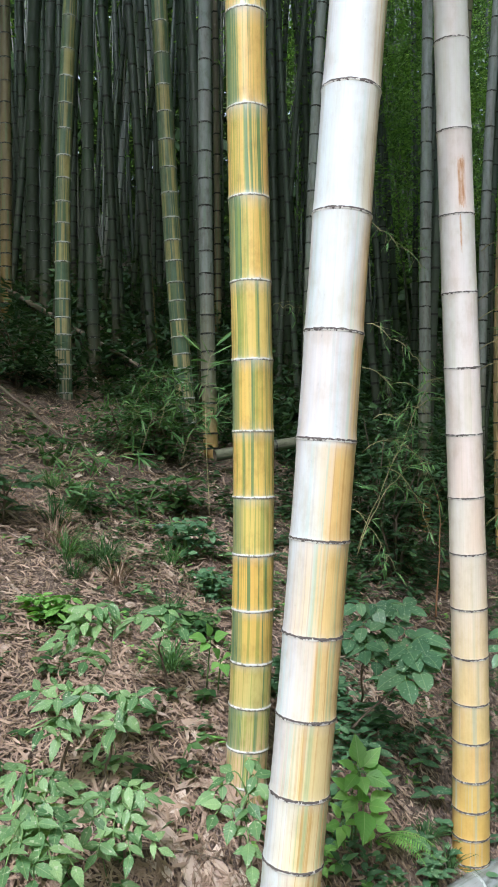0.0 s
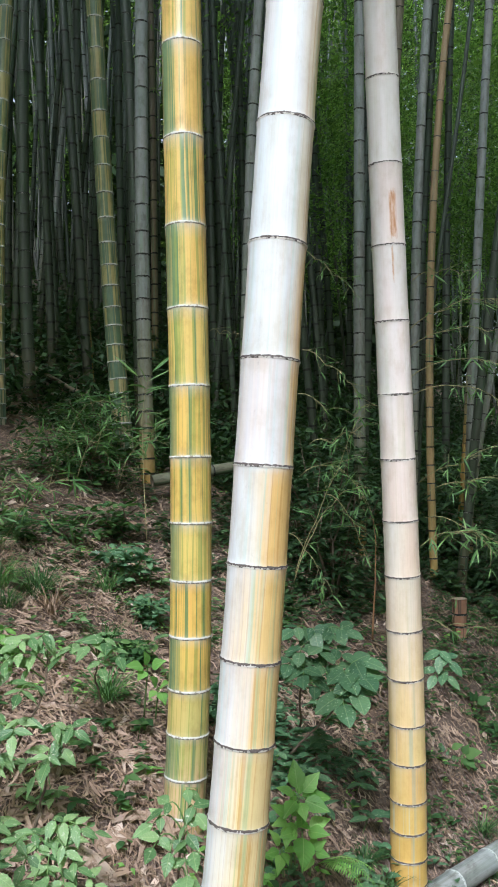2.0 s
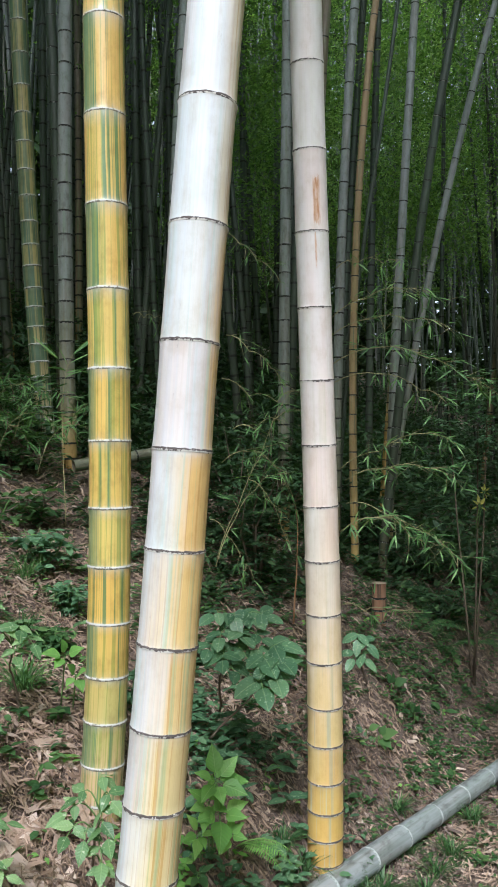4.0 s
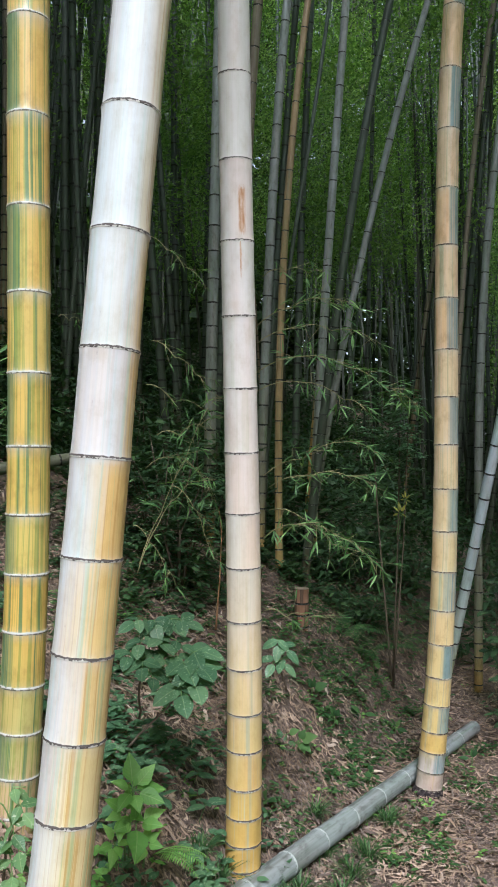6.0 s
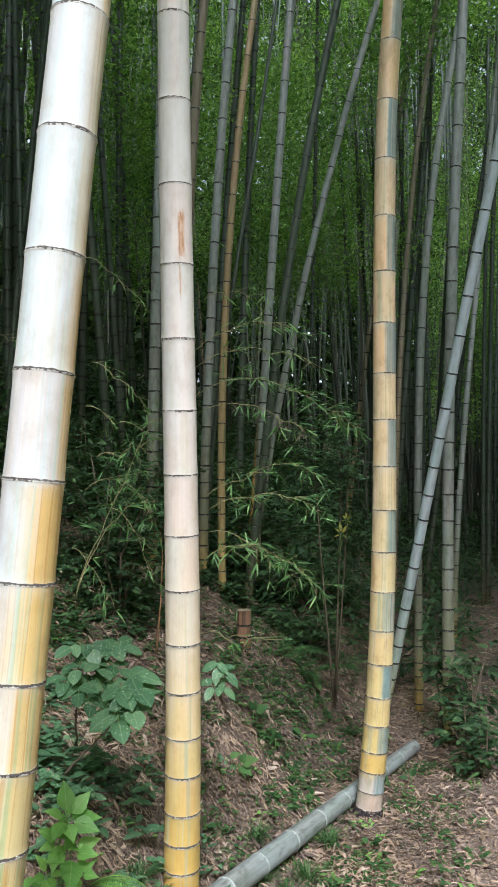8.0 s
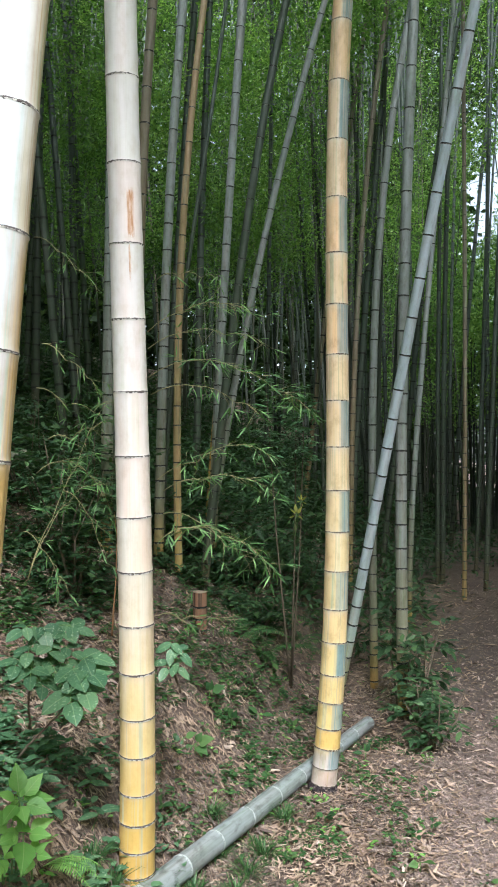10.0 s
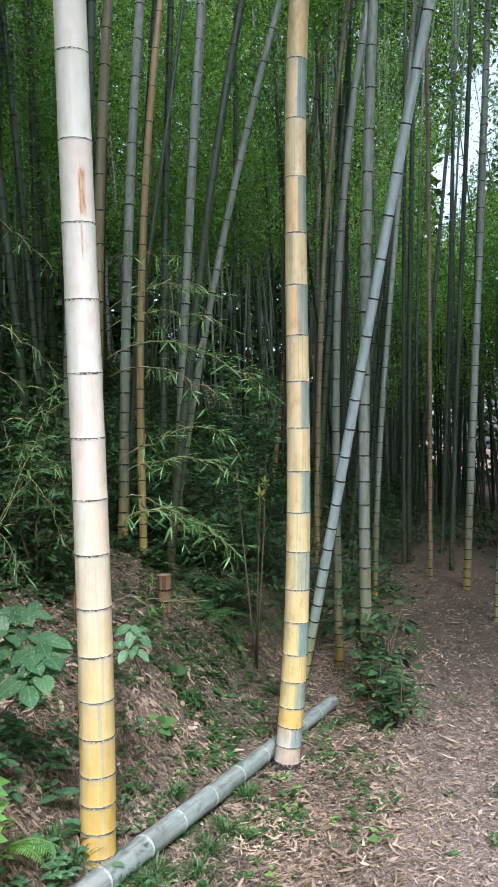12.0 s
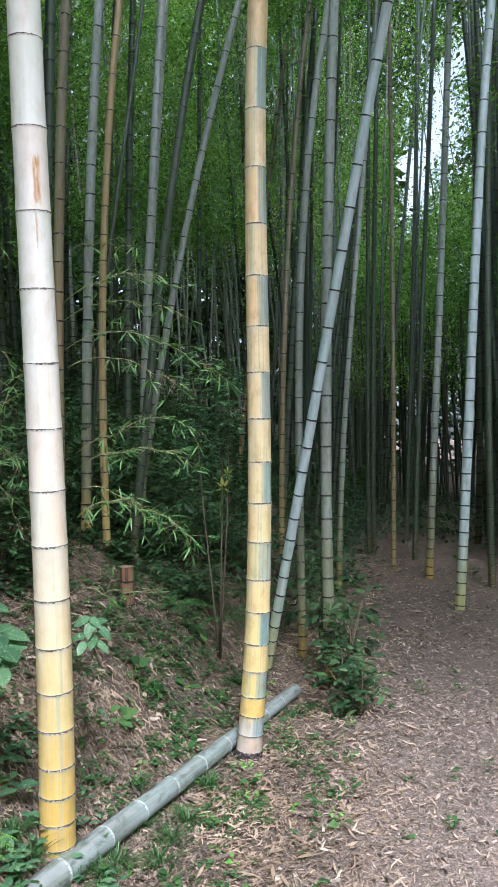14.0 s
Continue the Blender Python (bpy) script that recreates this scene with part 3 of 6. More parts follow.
# ---------- setting ----------


def graded(lo, hi, near_lo, near_hi, step):
    """Grid lines: even steps within the near stretch, ever wider beyond it."""
    mid = list(np.arange(near_lo, near_hi, step))
    left, right, w = [], [], step
    x = near_lo
    while x > lo:
        w *= 1.22
        x -= w
        left.append(max(x, lo))
    x, w = mid[-1], step
    while x < hi:
        w *= 1.22
        x += w
        right.append(min(x, hi))
    return left[::-1] + mid + right


def build_ground():
    xs = graded(-900, 900, -4.5, 8.5, 0.1)
    ys = graded(-900, 900, -1.5, 11.5, 0.1)
    verts = []
    for y in ys:
        for x in xs:
            verts.append((x, y, floor_z(x, y)))
    n = len(xs)
    faces = [(j * n + i, j * n + i + 1, (j + 1) * n + i + 1, (j + 1) * n + i) for j in range(len(ys) - 1) for i in range(n - 1)]
    me = bpy.data.meshes.new("ground")
    me.from_pydata(verts, [], faces)
    me.materials.append(M_SOIL)
    for poly in me.polygons:
        poly.use_smooth = True
    return tagged(new("ground", me), "brown leaf-mould bank and trodden forest trail", "ground", kind="structure")


build_ground()

# ---------- the four large culms beside the trail ----------
c = Culm((-0.011, 2.30, 0.578), (0.0659, -0.0542, 0.0111), (0, 0, 0), 2.2, 0.0600, 0.0585)
bamboo(c, [-0.104, 0.015, 0.117, 0.236, 0.359, 0.506, 0.661, 0.822, 1.007, 1.207, 1.427, 1.663, 1.915, 2.185, 2.477, 2.782, 3.098, 3.423, 3.758, 4.053],
       M_STRIPED, M_NODE_PALE, "yellow bamboo culm with green stripes and pale joints", 40, "large culms beside the trail")
c = Culm((0.089, 1.72, 0.627), (0.0986, -0.0268, 0.0081), (0, 0, 0), 1.86, 0.0652, 0.0630)
bamboo(c, [-0.566, -0.45, -0.334, -0.219, -0.098, 0.044, 0.189, 0.351, 0.523, 0.722, 0.931, 1.157, 1.406, 1.669, 1.933, 2.213, 2.503, 2.802, 3.12, 3.41],
       M_WHITE, M_NODE_DARK, "thick leaning bamboo culm with white bloom and dark scarred joints", 48, "large culms beside the trail", flip=0.0)
c = Culm((0.753, 2.758, 0.095), (-0.0069, -0.0257, 0.0044), (-0.0748, -0.0019, -0.0002), 2.72, 0.0640, 0.0540)
c_cream = c
big_cream = bamboo(c, [-0.1, 0.016, 0.052, 0.14, 0.235, 0.338, 0.468, 0.598, 0.753, 0.916, 1.098, 1.282, 1.486, 1.699, 1.936, 2.179, 2.438, 2.709, 2.982, 3.253, 3.526, 3.768, 4.007],
       M_CREAM, M_NODE_DARK, "cream bamboo culm turning amber yellow at its foot", 40, "large culms beside the trail", flip=0.0)
c = Culm((1.814, 3.448, 0.009), (0.1001, -0.0507, 0.008), (-0.0479, 0.0243, -0.0038), 3.7, 0.0620, 0.0500)
big_tan = bamboo(c, [-0.067, 0.042, 0.12, 0.211, 0.304, 0.425, 0.554, 0.706, 0.861, 1.04, 1.226, 1.422, 1.627, 1.848, 2.068, 2.308, 2.555, 2.824, 3.102, 3.389, 3.685, 3.98, 4.278, 4.576, 4.873, 5.171],
       M_TAN, M_NODE_BROWN, "tan bamboo culm with blue-green grooves and a scuffed grey foot", 36, "large culms beside the trail")


def root_collar(c, low, high, seed, swell=1.02):
    """Dark stubs of roots in a ring round the foot of a culm."""
    rng = random.Random(seed)
    n = 8
    bm, rings = lathe(c, [(low + (high - low) * k / n, c.girth(low) * (swell + 0.10 * math.sin(math.pi * k / n))) for k in range(n + 1)], 40, 0.0)
    for ring in rings[1:-1]:
        for p in ring:
            axis = c.at(p.co.z)[0]
            p.co += (p.co - axis) * rng.uniform(-0.05, 0.09)
    return bm


part("root_collar", root_collar(c, -0.03, 0.042, 3), M_ROOT, big_tan, "dark root stubs")
part("root_collar", root_collar(c_cream, 0.004, 0.026, 4, 1.06), M_ROOT, big_cream, "dark root stubs")

# ---------- culms standing in the grove ----------
GROVE = (
    # foot, bend in x, bend in y, reach, radius, skin, node, wording
    ((2.583, 4.788, -0.027), (0.0827, -0.0093, 0.0006), (-0.2619, -0.0009, -0.0016), 3.98, 0.0325, "blue"),
    ((2.841, 4.374, -0.011), (-0.025, 0.0114, -0.0006), (0.012, -0.0055, 0.0003), 4.34, 0.0361, "grey"),
    ((3.005, 5.027, -0.022), (-0.0078, -0.0052, 0.0035), (0.0038, 0.0025, -0.0017), 4.51, 0.0285, "grey"),
    ((4.239, 7.675, 0.27), (0.0064, 0.004, 0.0007), (-0.0031, -0.0019, -0.0003), 6, 0.0305, "brown"),
    ((4.559, 7.022, -0.019), (0.0053, 0.0209, -0.0019), (-0.0025, -0.01, 0.0009), 4.14, 0.029, "grey"),
    ((1.596, 5.659, 0.854), (0.014, 0.0003, 0.0012), (-0.0067, -0.0001, -0.0006), 3.83, 0.0364, "grey"),
    ((1.726, 5.569, 0.774), (-0.0313, 0.0124, 0.0009), (0.015, -0.0059, -0.0004), 3.89, 0.0282, "umber"),
    ((2.109, 5.982, 0.745), (0.0241, 0.007, -0.0005), (-0.0116, -0.0033, 0.0003), 4.21, 0.0352, "grey"),
    ((1.925, 5.603, 0.696), (0.0952, -0.0017, 0.002), (-0.0456, 0.0008, -0.001), 4.03, 0.0328, "dark"),
    ((2.101, 6.094, 0.778), (0.1263, 0.0117, 0.0005), (-0.0605, -0.0056, -0.0002), 4.23, 0.029, "grey"),
    ((1.684, 5.849, 0.871), (-0.0135, 0.0538, -0.0065), (0.0065, -0.0258, 0.0031), 3.76, 0.0167, "dark"),
    ((1.229, 4.798, 0.769), (-0.0084, 0.0029, 0.0014), (0.0028, -0.001, -0.0005), 3.8, 0.0328, "brown"),
    ((1.18, 5.459, 0.974), (-0.002, 0.004, -0.0005), (0.0007, -0.0013, 0.0002), 3.55, 0.0407, "grey"),
    ((6.328, 9.002, -0.009), (0.0025, 0.002, 0), (-0.0012, -0.001, 0), 5.52, 0.0341, "dark"),
    ((5.716, 7.693, 0.03), (0.0081, -0.0011, 0), (-0.0039, 0.0005, 0), 5.28, 0.0262, "brown"),
    ((7.31, 9.608, 0.013), (0.0355, -0.0007, 0), (-0.017, 0.0004, 0), 6.67, 0.0289, "dark"),
    ((5.694, 7.012, 0.021), (0.0378, 0.002, -0.0003), (-0.0181, -0.001, 0.0001), 5.4, 0.0398, "grey"),
    ((4.93, 5.613, 0.012), (0.0598, -0.0074, 0.0012), (-0.0287, 0.0036, -0.0006), 5.25, 0.0426, "blue"),
    ((6.264, 9.016, -0.006), (-0.0013, 0.0018, 0), (0.0006, -0.0009, 0), 3.63, 0.0302, "dark"),
    ((6.341, 8.126, 0.027), (0.0325, 0.0013, 0), (-0.0156, -0.0006, 0), 4.84, 0.0316, "dark"),
    ((5.97, 6.345, -0.007), (-0.0185, 0.0041, 0), (0.0088, -0.0019, 0), 3.82, 0.0376, "dark"),
    ((-1.252, 5.508, 1.854), (-0.0312, 0.0188, -0.0008), (0, -0, 0), 2.71, 0.0538, "stripe"),
    ((-0.429, 5.76, 1.646), (-0.1052, 0.0185, -0.0022), (0, -0, 0), 3.05, 0.0643, "stripe"),
    ((-0.25, 5.353, 1.472), (-0.0346, 0.007, -0), (0, -0, 0), 3.01, 0.0485, "grey"),
    ((-0.333, 6, 1.902), (-0.0237, -0.0041, 0), (0, 0, 0), 2.93, 0.0419, "dark"),
    ((-2.084, 6.963, 2.614), (-0.0003, -0.0012, 0), (0, 0, 0), 2.74, 0.0486, "ochre"),
    ((-1.968, 7.42, 2.71), (-0.0192, 0.0069, 0), (0, -0, 0), 2.9, 0.0621, "dark"),
    ((-1.843, 7.334, 2.645), (-0.0038, 0.0074, 0), (0, -0, 0), 2.92, 0.0512, "dark"),
    ((-1.17, 6.208, 2.044), (-0.057, 0.012, 0), (0, -0, 0), 2.9, 0.0476, "dark"),
    ((-1.541, 9, 2.705), (0.0509, 0.0069, 0), (-0, -0, 0), 3.77, 0.0345, "grey"),
    ((-1.62, 9, 2.705), (0.0268, 0.0133, 0), (-0, -0, 0), 2.83, 0.0345, "grey"),
    ((-0.889, 7.5, 2.722), (-0.0685, 0.003, 0), (0, -0, 0), 2.51, 0.0235, "grey"),
    ((0.254, 7.6, 1.836), (0.0578, 0.0033, 0.0001), (-0, -0, 0), 3.87, 0.0292, "dark"),
    ((0.342, 4.9, 1.495), (0.025, -0.0031, 0.0026), (-0, 0, -0), 2.73, 0.0342, "grey"),
    ((2.589, 7.349, 1.832), (0.0676, -0.0051, 0.001), (-0.0225, 0.0017, -0.0003), 4.48, 0.0272, "grey"),
)
M_OCHRE = culm_skin("ochre_weathered_bamboo", ((0, (0.30, 0.20, 0.06)), (0.25, (0.20, 0.155, 0.075)), (1, (0.14, 0.125, 0.08))),
                    (0.15, 0.17, 0.08), 0.56, 9.0, rough=0.5, spots=0.5)
M_UMBER = culm_skin("umber_bamboo", ((0, (0.36, 0.26, 0.09)), (0.25, (0.31, 0.23, 0.11)), (1, (0.29, 0.22, 0.13))),
                    (0.17, 0.16, 0.09), 0.58, 8.0, bloom=(0.30, 0.25, 0.19), bloom_stops=((0, 0.1), (1, 0.4)), rough=0.5, spots=0.5)
WORDS = {
    "umber": (M_UMBER, M_NODE_DIM, "slender orange-brown bamboo culm in the shaded grove"),
    "ochre": (M_OCHRE, M_NODE_DIM, "ochre yellow weathered bamboo culm on the shaded bank"),
    "blue": (M_BLUE, M_NODE_DIM, "slender blue-grey bamboo culm leaning across its neighbours"),
    "grey": (M_GREY, M_NODE_DIM, "grey-green bamboo culm standing in the shaded grove"),
    "brown": (M_BROWN, M_NODE_DIM, "weathered brown bamboo culm in the shaded grove"),
    "dark": (M_SHADED_CULM, M_NODE_DIM, "dark green bamboo culm deep in the shade"),
    "stripe": (M_SHADED_STRIPE, M_NODE_DIMPALE, "green and yellow striped bamboo culm on the shaded bank"),
}
for n, (foot, bx, by, reach, r, look_name) in enumerate(GROVE):
    skin, node, words = WORDS[look_name]
    below = max(0.05, foot[2] - ground_z(foot[0], foot[1]) + 0.05)
    c = Culm(foot, bx, by, reach, r * 1.06, r * 0.92)
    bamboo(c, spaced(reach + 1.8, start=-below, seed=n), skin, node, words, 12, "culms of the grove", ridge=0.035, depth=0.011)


# ---------- distant grove ----------


def far_culm_mesh(seed, skin, height=13.0):
    rng = random.Random(seed)
    bend = rng.uniform(-0.006, 0.006), rng.uniform(-0.006, 0.006)
    c = Culm((0, 0, 0), (0, bend[0], 0), (0, bend[1], 0), height, 0.047, 0.03)
    rows, h = [], -0.3
    while h < height:
        r = c.girth(h)
        gap = min(0.34, 0.13 + 0.05 * max(h, 0)) if h < 7 else 1.2
        rows += [(h, r * 1.07), (h + 0.02, r)]
        h += gap
        rows.append((h - 0.02, r))
    bm, rings = lathe(c, rows, 5, 0.0)
    pieces = []
    for want, name, material in ((False, "stem", skin), (True, "node_scar", M_NODE_DIM)):
        piece = bm.copy()
        piece.faces.ensure_lookup_table()
        bmesh.ops.delete(piece, geom=[f for i, f in enumerate(piece.faces) if (i // 5 % 3 == 0) != want], context="FACES")
        me = bpy.data.meshes.new(name)
        piece.to_mesh(me)
        piece.free()
        me.materials.append(material)
        for poly in me.polygons:
            poly.use_smooth = True
        pieces.append(me)
    bm.free()
    return pieces


# mostly the shade-darkened skin, so far stems read as dim
FAR = [far_culm_mesh(i, skin) for i, skin in enumerate((M_SHADED_CULM, M_SHADED_CULM, M_GREY, M_SHADED_CULM, M_BROWN, M_SHADED_CULM, M_SHADED_CULM, M_SHADED_CULM))]
rng = random.Random(11)
taken = [(g[0][0], g[0][1]) for g in GROVE] + [(-0.01, 2.3), (0.1, 1.7), (0.75, 2.76), (1.8, 3.45)]
count = 0
while count < 330:
    if count < 125:  # the bank side stands thickest
        far, turn = math.sqrt(rng.uniform(6.9 ** 2, 15 ** 2)), radians(rng.uniform(-30, 14))
    elif count < 160:  # beyond the bend of the trail
        far, turn = math.sqrt(rng.uniform(10.2 ** 2, 17 ** 2)), radians(rng.uniform(28, 56))
    elif count < 225:
        far, turn = math.sqrt(rng.uniform(8.8 ** 2, 15 ** 2)), radians(rng.uniform(42, 58))
    elif count > 274:
        far, turn = math.sqrt(rng.uniform(9.3 ** 2, 14 ** 2)), radians(rng.uniform(42, 60))
    else:
        far, turn = math.sqrt(rng.uniform(9.0 ** 2, 21 ** 2)), radians(rng.uniform(-10, 60))
    x, y = far * math.sin(turn), far * math.cos(turn)
    on_trail = abs((x - 1.3) * 0.83 - (y - 1.0) * 0.56 - 0.4) < 0.9 and far < 11
    if on_trail or min((x - a) ** 2 + (y - b) ** 2 for a, b in taken) < 0.3 ** 2:
        continue
    if 32.5 < math.degrees(turn) < 46 and rng.random() < (0.85 if far < 15 else 0.3):  # the opening above the trail
        continue
    taken.append((x, y))
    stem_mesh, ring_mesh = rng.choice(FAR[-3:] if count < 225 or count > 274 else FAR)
    ob = new("bamboo_culm")
    lean = rng.gauss(0, 2.8), rng.gauss(0, 2.8)
    ob.matrix_world = pose(x, y, ground_z(x, y), lean[0], lean[1], rng.uniform(0, 360)) @ Matrix.Diagonal((s := rng.uniform(0.55, 1.05), s, 1, 1))
    ob.empty_display_size = 0.1
    tagged(ob, "tall bamboo culm far back in the dim grove", "bamboo", "distant culms of the grove")
    for name, me in (("stem", stem_mesh), ("node_scar", ring_mesh)):
        piece = new(name, me)
        piece.parent = ob
        if name == "node_scar":
            tagged(piece, "dim scar rings", kind="stuff")
    count += 1

# the hindmost culms, too many to count
verts, faces = [], []
for n in range(540):
    if n < 230:
        far, turn = math.sqrt(rng.uniform(14 ** 2, 27 ** 2)), radians(rng.choice((rng.uniform(-34, 34.5), rng.uniform(-34, 34.5), rng.uniform(42, 62))))
    else:  # the far side of the trail stands closed
        far, turn = math.sqrt(rng.uniform(10.5 ** 2, 19 ** 2)), radians(rng.choice((rng.uniform(26, 34.5), rng.uniform(41.5, 60))))
        if 32 < math.degrees(turn) < 46:
            far += 7
    if n > 309:  # up the bank the stems close into darkness
        far, turn = math.sqrt(rng.uniform(11.5 ** 2, 22 ** 2)), radians(rng.uniform(-34, 6))
    x, y = far * math.sin(turn), far * math.cos(turn)
    tall = 13.0
    if n > 439:  # short young stems under the opening, lost in the leaves above
        far, turn, tall = math.sqrt(rng.uniform(17.6 ** 2, 23 ** 2)), radians(rng.uniform(33.5, 45)), 4.6
        x, y = far * math.sin(turn), far * math.cos(turn)
    z, r = ground_z(x, y) - 0.3, rng.uniform(0.018, 0.042)
    lx, ly = rng.gauss(0, 0.06), rng.gauss(0, 0.06)
    o = len(verts)
    for h in (0, tall * 0.3, tall * 0.6, tall):
        bend = 0.004 * h * h
        for k in range(6):
            t = math.pi * k / 3
            verts.append((x + lx * h + bend * lx * 3 + r * (1 - h / 16) * math.cos(t), y + ly * h + r * (1 - h / 16) * math.sin(t), z + h))
    for j in range(3):
        faces += [(o + j * 6 + k, o + j * 6 + (k + 1) % 6, o + j * 6 + 6 + (k + 1) % 6, o + j * 6 + 6 + k) for k in range(6)]
bulk_object("distant_culms", verts, faces, M_FAR, "mass of thin bamboo culms at the back of the grove, darkened for shade", "bamboo")

# ---------- foliage overhead and far off ----------
gen = np.random.default_rng(5)


def in_gap(x, y, z, wider=0.0):
    """The open patch of sky above the far trail: narrow below, leaning over and breaking up as it climbs."""
    turn = np.degrees(np.arctan2(x, y))
    rise = np.degrees(np.arctan2(z - 1.55, np.hypot(x, y)))
    middle = 37.7 + 0.42 * (rise - 17.0) + 0.5 * np.sin(rise * 1.3)
    half = np.interp(rise, (14.2, 16.0, 18.0, 20.2, 22.0, 24.5, 26.5), (0.25, 0.6, 1.2, 0.95, 0.6, 0.65, 0.0)) + 0.12 * np.sin(rise * 4.1)
    return (np.abs(turn - middle) < half + wider) & (rise > 14.2 - wider) & (rise < 27)


def in_glade(x, y, z, size):
    """The break in the crowns through which the sun reaches the leaves beyond the trail."""
    k = (z - 6.0) / SUN_FROM.z
    return (z > 6.4) & (np.hypot(x - SUN_FROM.x * k - 10.4, y - SUN_FROM.y * k - 13.0) < size)


def sprays(n, r_lo, r_hi, turn_lo, turn_hi, z_lo, z_hi, per, spread, length, width, seed, wider=0.0, clumped=False):
    g = np.random.default_rng(seed)
    r = np.sqrt(g.uniform(r_lo ** 2, r_hi ** 2, n))
    a = np.radians(g.uniform(turn_lo, turn_hi, n))
    x, y = r * np.sin(a), r * np.cos(a)
    z = g.uniform(z_lo, z_hi, n)
    keep = ~in_gap(x, y, z, wider) & ~in_glade(x, y, z, 4.2)
    if clumped:  # leaves gather in tufts with dark hollows between them; the stems below stay bare, and the air over the trail open
        turn, rise = np.degrees(a), np.degrees(np.arctan2(z - 1.55, r))
        keep &= np.array([noise.noise(Vector((p * 0.5, q * 0.5, s * 0.7))) > 0.06 for p, q, s in zip(x, y, z)])
        keep &= (rise > g.normal(13.0, 3.0, n)) | (turn > 31)
        keep &= ~((turn > 33) & (turn < 44.5) & (r < 17.0) & (rise < 17.0))
    centre = np.stack([x, y, z], 1)[keep]
    m = len(centre)
    pts = np.repeat(centre, per, 0) + g.normal(0, 1, (m * per, 3)) * np.array([spread, spread, spread * 0.45])
    pts = pts[~in_gap(pts[:, 0], pts[:, 1], pts[:, 2], wider) | (g.random(len(pts)) < 0.12 - 0.07 * wider)]
    k = len(pts)
    way = np.stack([g.normal(0, 1, k), g.normal(0, 1, k), g.normal(-0.5, 0.5, k)], 1)
    side = np.cross(way, g.normal(0, 0.5, (k, 3)) + np.array([0, 0, 1.0]))
    return pts, way, side, g.uniform(0.6, 1.2, k) * length, g.uniform(0.7, 1.2, k) * width


def picked(rows, keep):
    return [row[keep] for row in rows]


v, f = diamonds(*sprays(5400, 7.6, 25.0, 3, 62, 4.2, 14.5, 150, 0.42, 0.075, 0.029, 21, 0.0, True))
bulk_object("bamboo_foliage", v, f, M_CANOPY, "dense fine green bamboo leaves in the crowns", "foliage")
v, f = diamonds(*sprays(700, 8.5, 25.0, -34, 4, 6.4, 14.0, 60, 0.4, 0.11, 0.036, 31, 0.0, True))
bulk_object("bamboo_foliage", v, f, M_CANOPY, "sparse bamboo leaves above the shaded bank", "foliage")
v, f = diamonds(*sprays(380, 8.6, 14.5, 9, 33, 4.4, 8.8, 330, 0.36, 0.072, 0.028, 35, 0.0, True))
bulk_object("bamboo_foliage", v, f, M_CANOPY, "heavy leafy tufts hanging among the nearer culms", "foliage")
v, f = diamonds(*sprays(600, 10.0, 18.0, 27, 50, 3.4, 9.5, 230, 0.45, 0.06, 0.024, 33, 0.1, True))
bulk_object("bamboo_foliage", v, f, M_CANOPY, "leafy bamboo crowns hanging over the trail", "foliage")


def under_roof(pts, g):
    """True where the unseen shading roof of leaves is closed: its ragged edge above the foot of the bank and its
    thinning far off are shaped for the light wanted below.
    """
    dx, dy = pts[:, 0] - 0.8, pts[:, 1] - 2.0
    back = -0.286 * dx - 0.958 * dy - (pts[:, 2] - 1.55) * 0.945
    across = 0.958 * dx - 0.286 * dy
    # edge drawn in or out to set where the roof's shadow falls
    edge = 3.45 - 1.0 * np.exp(-((across + 0.35) / 0.55) ** 2) - 1.5 * np.clip((across - 0.65) / 0.6, 0, 1)
    opened = np.clip((back + edge) / 1.1, 0, 1) * np.clip((across + 2.75) / 0.8, 0, 1) * (across < 6)
    far = np.hypot(pts[:, 0] - 1, pts[:, 1] - 4)
    slant = pts[:, 0] / np.maximum(pts[:, 1], 0.1)
    thin = np.interp(slant, (-0.05, 0.1, 0.3, 0.5, 1.1, 1.3), (0.05, 0.22, 0.45, 0.82, 0.82, 0.05)) * (pts[:, 1] > 0)
    glade = in_glade(pts[:, 0], pts[:, 1], pts[:, 2], 5.4) * 0.97
    return g.random(len(pts)) > np.maximum(np.maximum(opened, glade), thin * np.clip((far - 9) / 6, 0, 1))


# leaf roof kept above the view, added only to shade what lies below
pts, way, side, ln, wd = sprays(7000, 0.5, 32.0, -180, 180, 7.5, 13.0, 18, 0.9, 0.6, 0.2, 22)
reach, turn = np.hypot(pts[:, 0], pts[:, 1]), np.degrees(np.arctan2(pts[:, 0], pts[:, 1]))
low = (np.abs(turn - 14) < 48) & (pts[:, 2] < 2.2 + 0.66 * reach)
k = under_roof(pts, np.random.default_rng(24)) & ~low
v, f = diamonds(pts[k], way[k], side[k], ln[k], wd[k])
bulk_object("bamboo_canopy", v, f, M_CANOPY, "unseen high roof of bamboo leaves added for shade", "foliage")
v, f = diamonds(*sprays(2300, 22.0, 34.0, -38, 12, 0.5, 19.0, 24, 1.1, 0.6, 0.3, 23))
bulk_object("distant_woods", v, f, M_WOODS, "woods closing the grove above the bank, green darkened for shade", "woods")


def let_light(rows, seed):
    """Below the crowns beyond the trail the woods stand open, and daylight shows between the stems."""
    g = np.random.default_rng(seed)
    x, y, z = rows[0].T
    return picked(rows, ~((np.degrees(np.arctan2(x, y)) > 31) & (z < 5.5) & (g.random(len(x)) < 0.54)))


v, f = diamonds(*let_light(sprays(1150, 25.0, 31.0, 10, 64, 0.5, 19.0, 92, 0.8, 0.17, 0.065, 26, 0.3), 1))
